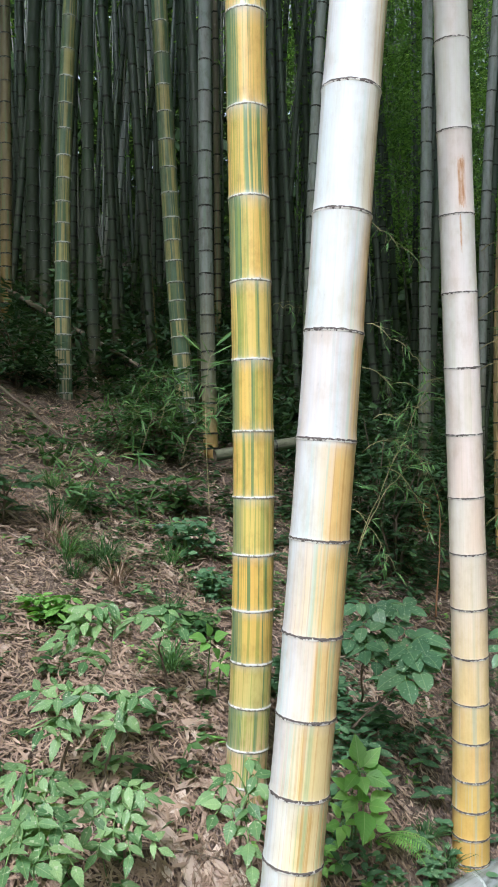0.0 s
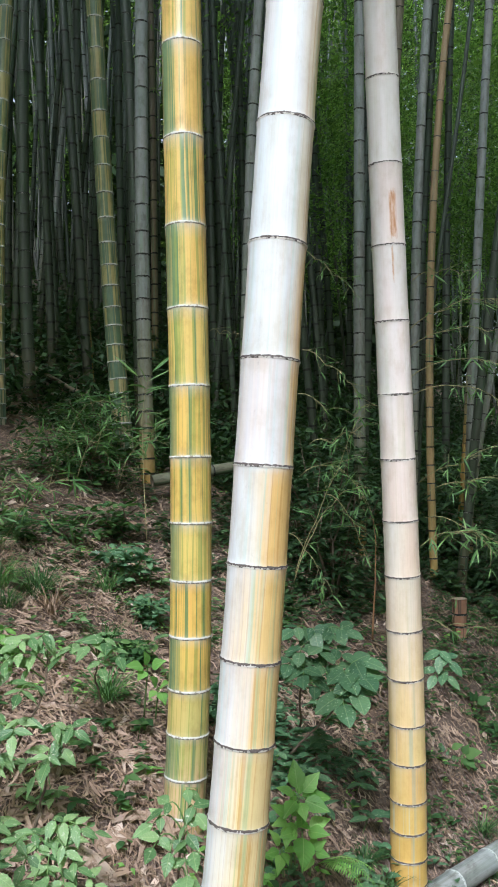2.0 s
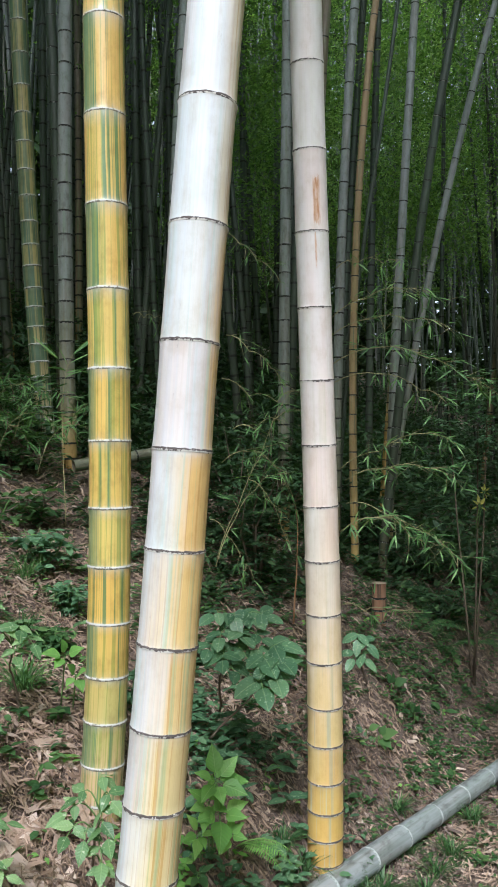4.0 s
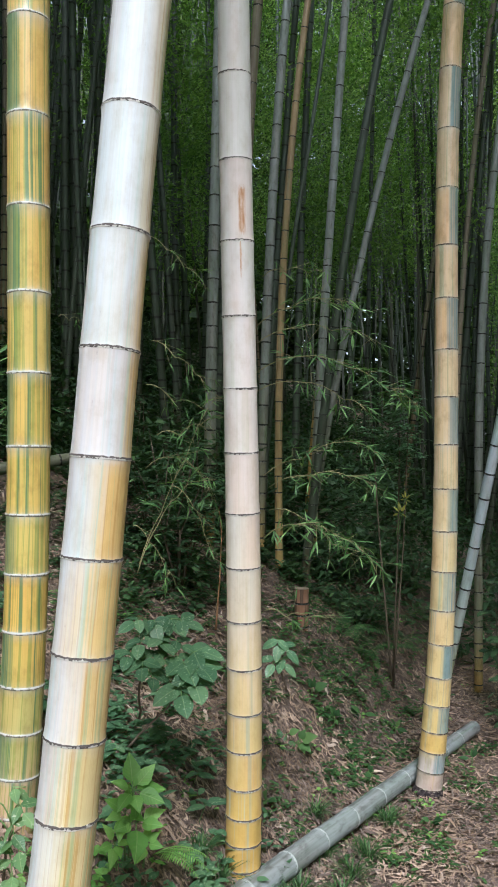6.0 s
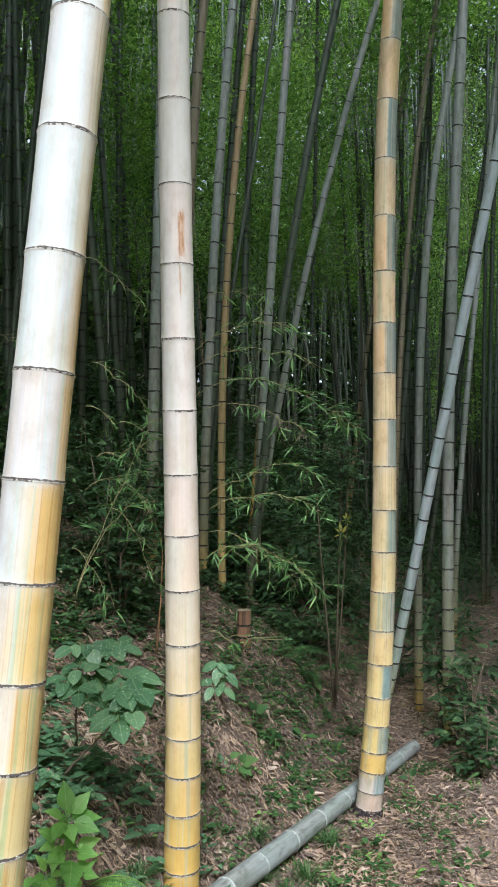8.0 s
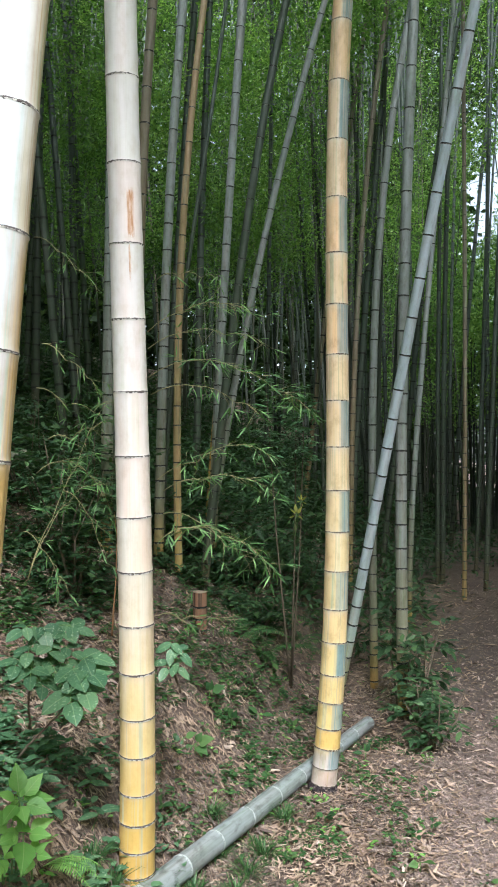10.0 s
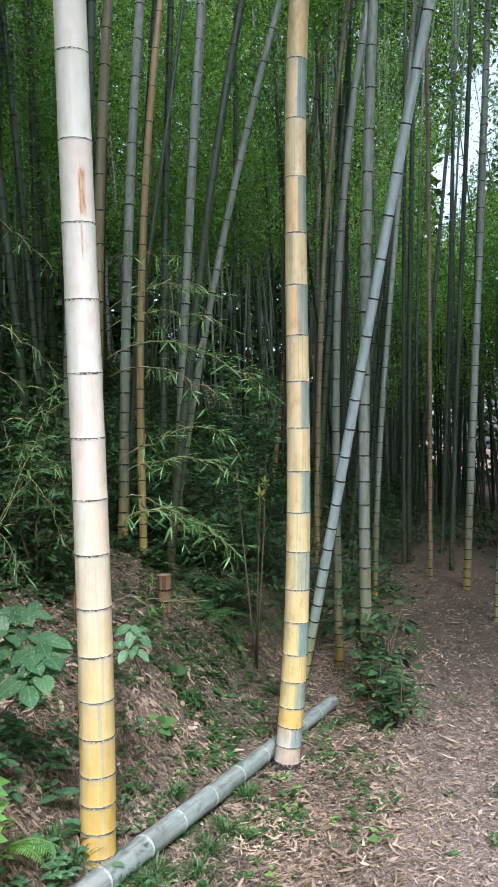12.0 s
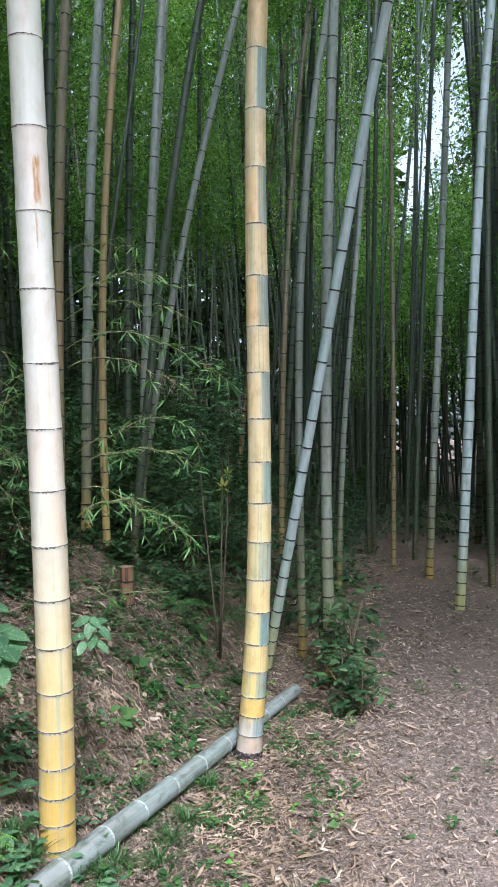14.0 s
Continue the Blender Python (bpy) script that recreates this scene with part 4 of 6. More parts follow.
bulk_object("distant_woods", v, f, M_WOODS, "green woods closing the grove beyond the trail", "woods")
v, f = diamonds(*sprays(620, 17.0, 23.0, 31.5, 46.5, 2.6, 8.4, 120, 0.5, 0.11, 0.04, 28))
bulk_object("bamboo_foliage", v, f, M_CANOPY, "sunlit misty green leaves below the opening over the trail", "foliage")
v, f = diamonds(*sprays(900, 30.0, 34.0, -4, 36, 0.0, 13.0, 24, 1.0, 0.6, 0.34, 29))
bulk_object("distant_woods", v, f, M_WOODS, "closed woods low behind the bank, green darkened for shade", "woods")
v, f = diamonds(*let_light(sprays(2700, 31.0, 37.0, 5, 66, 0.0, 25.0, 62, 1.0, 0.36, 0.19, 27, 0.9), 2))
bulk_object("distant_woods", v, f, M_WOODS, "wall of woods far behind the grove, green darkened for shade", "woods")
# woods added wholly outside the view, blocking low light from the sides and behind
v, f = diamonds(*sprays(2100, 12.0, 30.0, 66, 322, 0.3, 11.0, 20, 1.1, 0.8, 0.28, 25))
bulk_object("surrounding_woods", v, f, M_CANOPY, "unseen bamboo woods added round the clearing", "woods")

# ---------- leaf litter ----------
gen = np.random.default_rng(8)


def litter(n, r_lo, r_hi, lo, hi, size, seed, lift=0.012):
    g = np.random.default_rng(seed)
    r = np.abs(g.uniform(r_lo, r_hi, n) + g.normal(0, 0.2, n))
    a = np.radians(g.uniform(lo, hi, n) + g.normal(0, 5, n))
    x, y = r * np.sin(a), r * np.cos(a)
    base = np.stack([x, y, np.array([floor_z(p, q) for p, q in zip(x, y)]) + g.uniform(0.0, lift, n)], 1)
    turn = g.uniform(0, 2 * math.pi, n)
    slope = np.array([(ground_z(p + 0.05, q) - ground_z(p - 0.05, q), ground_z(p, q + 0.05) - ground_z(p, q - 0.05)) for p, q in zip(x, y)]) * 10
    way = np.stack([np.cos(turn), np.sin(turn), slope[:, 0] * np.cos(turn) + slope[:, 1] * np.sin(turn) + g.normal(0.05, 0.26, n)], 1)
    up = np.stack([-slope[:, 0], -slope[:, 1], np.ones(n)], 1) + g.normal(0, 0.45, (n, 3))
    side = np.cross(up, way)
    length = np.clip(g.lognormal(-2.3, 0.42, n), 0.03, 0.26) * size
    return base, way, side, length, length * g.uniform(0.06, 0.2, n)


def on_bank(rows, g):
    """True for what lies on the bank and its foot, False on the trodden trail."""
    s = (0.77 - rows[0][:, 0]) * 0.8 + (rows[0][:, 1] - 2.8) * 0.6
    return s + g.normal(0, 0.22, len(s)) > -1.0


for n, near, away, size, words in ((84000, 1.2, 3.8, 0.26, "dry pinkish-brown bamboo leaves heaped over the bank"),
                                   (34000, 1.2, 2.9, 0.25, "dry bamboo leaves packed on the steep foot of the bank"),
                                   (60000, 3.4, 6.4, 0.33, "dry bamboo leaves over the bank and trail edge"),
                                   (30000, 6.0, 11.5, 0.5, "thin scatter of dry bamboo leaves higher up the bank")):
    rows = litter(n, near, away, -24, 50, size, n, 0.03)
    rows = picked(rows, on_bank(rows, gen))
    v, f = blades(*rows, droop=0.1, slim=0.75, bend=gen.normal(0, 0.3, len(rows[0])))
    bulk_object("leaf_litter", v, f, M_DRY, words, "leaf litter")
for n, near, away, size, skin, words in ((9000, 5.6, 11.0, 0.34, M_SHADE_CHAFF, "damp dark leaves on the far trail"),
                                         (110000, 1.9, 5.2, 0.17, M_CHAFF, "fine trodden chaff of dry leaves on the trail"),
                                         (32000, 3.4, 7.8, 0.22, M_SHADE_CHAFF, "damp dark leaves trodden into the trail"),
                                         (30000, 4.4, 10.5, 0.27, M_CHAFF, "fine trodden chaff of dry leaves farther along the trail")):
    rows = litter(n, near, away, 8, 50, size, n, 0.006)
    rows[4][:] *= 1.9
    rows = picked(rows, ~on_bank(rows, gen))
    v, f = diamonds(*rows)
    bulk_object("leaf_litter", v, f, skin, words, "leaf litter")

rows = litter(52000, 2.5, 5.6, 12, 36, 0.3, 78, 0.034)
bare = np.array([noise.noise(Vector((p * 2.3, q * 2.3, 4.0))) > 0.0 for p, q, _ in rows[0]])
rows = picked(rows, on_bank(rows, gen) & bare)
v, f = blades(*rows, droop=0.1, slim=0.75, bend=gen.normal(0, 0.3, len(rows[0])))
bulk_object("leaf_litter", v, f, M_SHADE_CHAFF, "patches of leaves on the bank, darkened for shade", "leaf litter")
rows = litter(26000, 0.2, 9.0, -180, 180, 0.34, 77, 0.008)
v, f = diamonds(*rows)
bulk_object("leaf_litter", v, f, M_CHAFF, "scattered dry leaves all round the clearing", "leaf litter")

# ---------- leaves as single pieces ----------


def leaf_mesh(name, widths, material, fold=0.18, droop=0.25, tooth=0.0, wave=0.0):
    """A leaf of length 1 along y with its face up; widths: half-widths from stalk to tip."""
    bm = bmesh.new()
    rows, n = [], len(widths)
    for i, w in enumerate(widths):
        t = i / (n - 1)
        z = -droop * t * t
        ww = w * (1 + (tooth if i % 2 else -tooth))
        zz = z + fold * ww + wave * math.sin(5 * t)
        if w < 1e-4:
            rows.append([bm.verts.new((0, t, z))] * 3)
        else:
            rows.append([bm.verts.new((-ww, t, zz)), bm.verts.new((0, t, z)), bm.verts.new((ww, t, z + fold * ww - wave * math.sin(5 * t)))])
    for a, b in zip(rows, rows[1:]):
        for k in (0, 1):
            corner = []
            for p in (a[k], a[k + 1], b[k + 1], b[k]):
                if p not in corner:
                    corner.append(p)
            if len(corner) > 2:
                bm.faces.new(corner)
    me = bpy.data.meshes.new(name)
    bm.to_mesh(me)
    bm.free()
    for poly in me.polygons:
        poly.use_smooth = True
    me.materials.append(material)
    return me


OVATE = (0.0, 0.08, 0.14, 0.18, 0.205, 0.21, 0.205, 0.185, 0.165, 0.135, 0.105, 0.07, 0.035, 0.0)
OBLONG = (0.0, 0.11, 0.175, 0.205, 0.22, 0.224, 0.222, 0.218, 0.208, 0.19, 0.16, 0.115, 0.06, 0.0)
BROAD = (0.0, 0.17, 0.27, 0.315, 0.33, 0.315, 0.27, 0.22, 0.165, 0.11, 0.055, 0.0)
LANCE = (0.0, 0.034, 0.048, 0.049, 0.04, 0.023, 0.0)
L_SEED = [leaf_mesh("leaf", OVATE, M_SEEDLING, 0.25, 0.12, 0.09), leaf_mesh("leaf", OVATE, M_SEEDLING, 0.12, 0.25, 0.1, 0.03)]
L_MID = [leaf_mesh("leaf", OBLONG, M_MIDVEIN, 0.2, 0.18, 0.02), leaf_mesh("leaf", OBLONG, M_MIDVEIN, 0.1, 0.35, 0.025, 0.02)]
L_LIME = [leaf_mesh("leaf", BROAD, M_LIME, 0.2, 0.18, 0.05), leaf_mesh("leaf", BROAD, M_LIME, 0.12, 0.3, 0.05, 0.03)]
L_BLADE = [leaf_mesh("leaf", LANCE, M_BLADE, 0.3, 0.12), leaf_mesh("leaf", LANCE, M_BLADE, 0.2, 0.28), leaf_mesh("leaf", LANCE, M_BLADE, 0.3, 0.02)]
L_YELLOW = [leaf_mesh("leaf", OVATE, M_YELLOWED, 0.15, 0.25)]
L_HERB = [leaf_mesh("leaf", BROAD, M_HERB, 0.1, 0.2), leaf_mesh("leaf", OVATE, M_HERB, 0.1, 0.3)]


def put_leaf(mesh, parent, base, way, up, length, wide=1.0):
    way = Vector(way).normalized()
    side = way.cross(Vector(up)).normalized()
    face = side.cross(way)
    m = Matrix((side * length * wide, way * length, face * length)).transposed().to_4x4()
    m.translation = Vector(base) - parent.location
    ob = new("leaf", mesh)
    ob.parent = parent
    ob.matrix_local = m
    return ob


def arc(a, b, sag, n=7):
    """Points from a to b, bowed upward by sag at the middle."""
    a, b = Vector(a), Vector(b)
    return [a.lerp(b, i / (n - 1)) + Vector((0, 0, sag * 4 * (i / (n - 1)) * (1 - i / (n - 1)))) for i in range(n)]


def stem(parent, points, r0, r1, material, name="stem"):
    bm = bmesh.new()
    n = len(points)
    tube(bm, [Vector(p) - parent.location for p in points], [r0 + (r1 - r0) * i / (n - 1) for i in range(n)], 6)
    return part(name, bm, material, parent)


def compound(parent, start, tip, leaves, pairs, length, rng, sag=0.02, face=(0, -0.45, 1), wood=M_STALK, wide=1.0):
    """A leaf stalk with leaflets in pairs and one at its end."""
    pts = arc(start, tip, sag, 6)
    stem(parent, pts, 0.0022, 0.0012, wood, "leaf_stalk")
    way = pts[-1] - pts[-2]
    way = Vector((way.x + rng.uniform(-0.35, 0.35) * way.length, way.y + rng.uniform(-0.35, 0.35) * way.length, way.z * 0.35)).normalized()
    up = Vector(face) + Vector((rng.uniform(-0.3, 0.3), rng.uniform(-0.3, 0.3), 0))
    side = way.cross(up).normalized()
    put_leaf(rng.choice(leaves), parent, pts[-1], way, up, length * rng.uniform(0.95, 1.15), wide)
    for i in range(pairs):
        t = 1 - (i + 0.35) / (pairs + 0.4)
        k = t * (len(pts) - 1)
        p = pts[int(k)].lerp(pts[min(int(k) + 1, len(pts) - 1)], k - int(k))
        for s in (-1, 1):
            d = way * rng.uniform(0.35, 0.6) + side * s
            put_leaf(rng.choice(leaves), parent, p, d, up + Vector((rng.uniform(-0.5, 0.5), rng.uniform(-0.4, 0.4), 0)), length * rng.uniform(0.7, 1.1), wide)


def seedling(base, joints, tips, leaves, length, label, pairs=2, wood=M_TWIG, seed=1, wide=1.0, face=(0, -0.45, 0.9)):
    """A small shrub: a bent woody stem, and compound leaves from it."""
    rng = random.Random(seed)
    ob = thing("shrub", base, label, "shrub")
    pts = [Vector(base)] + [Vector(p) for p in joints]
    fine = []
    for a, b in zip(pts, pts[1:]):
        fine += [a.lerp(b, i / 4) + Vector((rng.uniform(-1, 1), rng.uniform(-1, 1), rng.uniform(-1, 1))) * 0.004 for i in range(4)]
    fine.append(pts[-1])
    stem(ob, fine, 0.0042, 0.002, wood)
    for tip in tips:
        tip = Vector(tip)
        start = min(fine[2:], key=lambda p: (p - tip).length + 0.6 * max(0, p.z - tip.z + 0.02))
        compound(ob, start, tip, leaves, pairs, length, rng, 0.03, face, wide=wide)
    return ob


def rosette(base, crown, tips, leaves, label, seed=1, wide=1.0, face=(0.1, -0.75, 0.8)):
    """A young plant whose leaves spread from the top of one stalk."""
    rng = random.Random(seed)
    ob = thing("seedling", base, label, "plant")
    stem(ob, arc(base, crown, 0.0, 5), 0.003, 0.002, M_STALK)
    crown = Vector(crown)
    for tip in tips:
        d = Vector(tip) - crown
        start = crown + d * 0.22 + Vector((0, 0, -0.004))
        stem(ob, [crown, crown.lerp(start, 0.5), start], 0.0015, 0.001, M_STALK, "leaf_stalk")
        up = Vector(face) + Vector((rng.uniform(-0.35, 0.35), rng.uniform(-0.2, 0.2), rng.uniform(-0.2, 0.2)))
        put_leaf(rng.choice(leaves), ob, start, d, up, d.length * rng.uniform(0.62, 0.88), wide)
    return ob


def scattered(x0, x1, y0, y1, n, leaves, size, label, seed, tall=0.07, slope=0.0):
    """Small seedlings of a few leaves each, between the litter and the shrubs."""
    rng = random.Random(seed)
    for k in range(n):
        x, y = rng.uniform(x0, x1), rng.uniform(y0, y1)
        x += slope * (y - y0)
        z = floor_z(x, y)
        ob = thing("seedling", (x, y, z), label, "plant", "seedlings on the bank")
        top = Vector((x + rng.uniform(-0.03, 0.03), y + rng.uniform(-0.05, 0.01), z + tall * rng.uniform(0.4, 1.2)))
        pts = arc((x, y, z - 0.01), top, 0.008, 5)
        stem(ob, pts, 0.0018, 0.001, M_STALK)
        m = rng.randint(4, 8)
        turn = rng.uniform(0, 6.28)
        for i in range(m):
            a = turn + 2.4 * i
            p = pts[-1 - i // 3]
            d = Vector((math.cos(a), math.sin(a), rng.uniform(-0.1, 0.35)))
            put_leaf(rng.choice(leaves), ob, p, d, (rng.uniform(-0.3, 0.3), rng.uniform(-0.6, 0.1), 1), size * rng.uniform(0.6, 1.25), rng.uniform(0.85, 1.2))


scattered(-0.62, -0.1, 1.75, 2.25, 22, L_SEED, 0.05, "small spotted green seedling in the leaf litter", 101, 0.08)
scattered(-0.62, -0.12, 1.65, 2.6, 22, L_HERB, 0.036, "small dark green herb in the leaf litter", 102, 0.05)
scattered(-0.95, -0.1, 2.7, 4.0, 16, L_SEED, 0.05, "young green seedling on the bank", 103, 0.08)
scattered(0.16, 0.42, 2.1, 2.45, 12, L_LIME, 0.034, "tiny bright green seedling beside the white culm", 105, 0.06)
scattered(0.28, 0.62, 2.5, 3.0, 12, L_MID, 0.06, "dark green seedling in the shaded hollow", 104, 0.09)

# mottled shrub on the near bank: bent brown stem and pale spotted leaflets
seedling((-0.486, 2.020, 0.682), ((-0.428, 1.980, 0.851), (-0.374, 1.950, 0.943), (-0.338, 1.980, 1.031), (-0.335, 2.000, 1.095)), ((-0.345, 1.980, 1.152), (-0.395, 1.950, 1.141), (-0.429, 1.920, 1.100), (-0.463, 1.950, 1.066), (-0.384, 1.900, 1.038), (-0.509, 1.920, 0.959), (-0.457, 1.900, 0.946), (-0.398, 1.900, 0.946), (-0.484, 1.900, 0.879), (-0.449, 1.920, 0.859)),
         L_SEED, 0.056, "spotted pale green shrub with a bent brown stem on the bank", pairs=3, seed=3, wide=1)
seedling((-0.366, 2.020, 0.682), ((-0.349, 2.000, 0.760), (-0.332, 1.980, 0.837), (-0.311, 1.980, 0.879)), ((-0.314, 1.960, 0.947), (-0.265, 1.950, 0.936), (-0.292, 1.950, 0.896), (-0.323, 1.930, 0.869), (-0.354, 1.950, 0.834)),
         L_SEED, 0.054, "small spotted green shrub with drooping leaflets", pairs=2, seed=4, wide=1)
seedling((-0.239, 2.450, 0.788), ((-0.251, 2.400, 0.887), (-0.262, 2.350, 0.966), (-0.254, 2.350, 1.016)), ((-0.321, 2.300, 1.051), (-0.273, 2.300, 1.059), (-0.225, 2.300, 1.067), (-0.193, 2.300, 1.027), (-0.241, 2.300, 0.995), (-0.345, 2.300, 1.035)),
         L_SEED, 0.062, "pale leaf-mined shrub at the brow of the bank", pairs=1, seed=5, wide=1.1)
seedling((-0.285, 1.900, 0.574), ((-0.292, 1.860, 0.634), (-0.308, 1.840, 0.695), (-0.302, 1.840, 0.734)), ((-0.286, 1.820, 0.774), (-0.235, 1.820, 0.762), (-0.205, 1.840, 0.746), (-0.326, 1.800, 0.726), (-0.264, 1.800, 0.726), (-0.348, 1.780, 0.711), (-0.295, 1.760, 0.695), (-0.239, 1.800, 0.689), (-0.201, 1.800, 0.651), (-0.256, 1.750, 0.664), (-0.324, 1.720, 0.679), (-0.377, 1.800, 0.739)),
         L_SEED, 0.048, "low leafy green shrub over the litter", pairs=2, seed=6, wide=1)
seedling((-0.474, 1.700, 0.630), ((-0.457, 1.660, 0.709), (-0.435, 1.620, 0.797), (-0.429, 1.620, 0.843)), ((-0.475, 1.620, 0.888), (-0.435, 1.640, 0.874), (-0.400, 1.660, 0.854), (-0.441, 1.580, 0.849), (-0.396, 1.600, 0.829), (-0.454, 1.550, 0.819), (-0.400, 1.550, 0.808), (-0.364, 1.580, 0.788), (-0.424, 1.500, 0.790), (-0.371, 1.520, 0.770), (-0.335, 1.550, 0.743), (-0.435, 1.450, 0.795), (-0.392, 1.480, 0.754), (-0.486, 1.600, 0.862)),
         L_SEED, 0.056, "broad-leaved spotted green shrub at the foot of the bank", pairs=2, seed=7, wide=1)
seedling((-0.021, 1.980, 0.520), ((-0.020, 1.900, 0.614), (-0.013, 1.860, 0.699), (-0.006, 1.850, 0.755)), ((-0.000, 1.850, 0.826), (0.019, 1.820, 0.787), (-0.052, 1.850, 0.787), (-0.077, 1.850, 0.755), (-0.000, 1.800, 0.751), (-0.075, 1.800, 0.726), (-0.038, 1.800, 0.714), (0.012, 1.780, 0.723), (-0.000, 1.780, 0.673), (0.006, 1.750, 0.639)),
         L_SEED, 0.05, "light green sapling at the foot of the striped culm", pairs=1, seed=8, wide=1.3)
rosette((0.308, 2.350, 0.409), (0.305, 2.240, 0.647), ((0.298, 2.270, 0.752), (0.364, 2.250, 0.712), (0.245, 2.220, 0.697), (0.384, 2.200, 0.628), (0.316, 2.160, 0.622), (0.262, 2.180, 0.636), (0.359, 2.260, 0.658), (0.314, 2.250, 0.693), (0.414, 2.240, 0.650)),
        L_LIME, "bright lime green young plant with pointed leaves", 9, 1)
rosette((0.325, 2.330, 0.402), (0.317, 2.250, 0.552), ((0.307, 2.200, 0.643), (0.384, 2.200, 0.566), (0.406, 2.240, 0.600), (0.311, 2.140, 0.518), (0.246, 2.200, 0.566), (0.259, 2.240, 0.587)),
        L_LIME, "bright lime green young plant beside the white culm", 10, 1)
rosette((0.270, 2.300, 0.401), (0.258, 2.240, 0.509), ((0.232, 2.220, 0.573), (0.215, 2.200, 0.520), (0.271, 2.180, 0.499), (0.292, 2.200, 0.528), (0.243, 2.180, 0.476)),
        L_LIME, "low bright green plant beside the white culm", 11, 0.8)
rosette((0.270, 2.250, 0.363), (0.253, 2.200, 0.420), ((0.221, 2.180, 0.461), (0.289, 2.180, 0.453), (0.270, 2.150, 0.409), (0.225, 2.150, 0.409)),
        L_HERB, "small green plant beside the white culm", 12, 0.8)
rosette((-0.137, 2.620, 0.762), (-0.121, 2.550, 0.934), ((-0.183, 2.500, 0.964), (-0.127, 2.520, 1.003), (-0.066, 2.500, 0.978), (-0.152, 2.480, 0.917)),
        L_LIME, "lime green seedling behind the striped culm", 13, 1)
rosette((-0.101, 2.620, 0.744), (-0.089, 2.550, 0.872), ((-0.119, 2.500, 0.859), (-0.061, 2.500, 0.912), (-0.061, 2.480, 0.848), (-0.108, 2.500, 0.929)),
        L_LIME, "lime green seedling behind the striped culm", 14, 1)
seedling((0.345, 2.750, 0.579), ((0.411, 2.680, 0.679), (0.475, 2.620, 0.762), (0.490, 2.570, 0.846)), ((0.490, 2.500, 0.912), (0.512, 2.440, 0.865), (0.470, 2.430, 0.839), (0.538, 2.520, 0.947), (0.540, 2.470, 0.907)),
         L_MID, 0.09, "dark green shrub with broad leaflets on a slanting bare stem", pairs=1, seed=12, wide=1.5)
seedling((0.391, 2.800, 0.659), ((0.384, 2.750, 0.790), (0.396, 2.700, 0.898), (0.424, 2.700, 0.974)), ((0.351, 2.650, 1.021), (0.416, 2.650, 1.012), (0.481, 2.650, 1.003), (0.520, 2.650, 1.012), (0.363, 2.600, 0.959), (0.435, 2.600, 0.959), (0.499, 2.600, 0.950), (0.365, 2.550, 0.899), (0.445, 2.550, 0.899), (0.498, 2.550, 0.908), (0.326, 2.600, 0.922), (0.400, 2.550, 0.863)),
         L_MID, 0.064, "dark green shrub with many small leaflets", pairs=2, seed=13, wide=1.4)
seedling((0.934, 2.841, 0.715), ((0.898, 2.832, 0.801), (0.881, 2.816, 0.867)), ((0.888, 2.803, 0.889), (0.917, 2.794, 0.870), (0.870, 2.809, 0.819), (0.908, 2.797, 0.819)),
         L_MID, 0.06, "dark shrub behind the cream culm", pairs=1, seed=14, wide=1.2)
rosette((1.147, 3.523, 0.269), (1.142, 3.503, 0.321), ((1.122, 3.481, 0.301), (1.194, 3.477, 0.354), (1.078, 3.514, 0.326)),
        L_HERB, "small round-leaved herb in the leaf litter", 60, 1.1)
rosette((1.419, 3.958, 0.325), (1.413, 3.938, 0.383), ((1.419, 3.900, 0.459), (1.397, 3.935, 0.453), (1.477, 3.894, 0.432)),
        L_HERB, "small round-leaved herb in the leaf litter", 61, 1.1)
rosette((1.209, 3.538, 0.228), (1.203, 3.518, 0.282), ((1.218, 3.458, 0.257), (1.228, 3.486, 0.350), (1.133, 3.503, 0.269), (1.238, 3.443, 0.266), (1.264, 3.449, 0.332)),
        L_HERB, "small round-leaved herb in the leaf litter", 62, 1.1)
rosette((2.107, 4.759, 0.225), (2.100, 4.741, 0.295), ((2.096, 4.726, 0.364), (2.065, 4.694, 0.372), (2.109, 4.674, 0.278), (2.140, 4.721, 0.267), (2.065, 4.710, 0.368)),
        L_HERB, "small round-leaved herb in the leaf litter", 63, 1.1)
rosette((1.516, 3.889, 0.199), (1.510, 3.870, 0.257), ((1.524, 3.835, 0.316), (1.487, 3.851, 0.319), (1.513, 3.852, 0.316), (1.527, 3.856, 0.229), (1.429, 3.842, 0.298)),
        L_HERB, "small round-leaved herb in the leaf litter", 64, 1.1)
rosette((1.756, 4.107, 0.132), (1.749, 4.088, 0.194), ((1.672, 4.102, 0.222), (1.815, 4.043, 0.208), (1.685, 4.106, 0.235), (1.695, 4.096, 0.177), (1.690, 4.067, 0.257)),
        L_HERB, "small round-leaved herb in the leaf litter", 65, 1.1)
rosette((1.983, 4.165, 0.018), (1.976, 4.146, 0.083), ((1.989, 4.118, 0.142), (1.993, 4.091, 0.072), (1.951, 4.119, 0.149), (2.015, 4.119, 0.064), (2.028, 4.102, 0.083)),
        L_HERB, "small round-leaved herb in the leaf litter", 66, 1.1)
rosette((0.938, 3.113, 0.170), (0.934, 3.093, 0.219), ((0.910, 3.045, 0.229), (0.955, 3.034, 0.239), (0.966, 3.076, 0.222), (0.912, 3.039, 0.273)),
        L_HERB, "small round-leaved herb in the leaf litter", 67, 1.1)
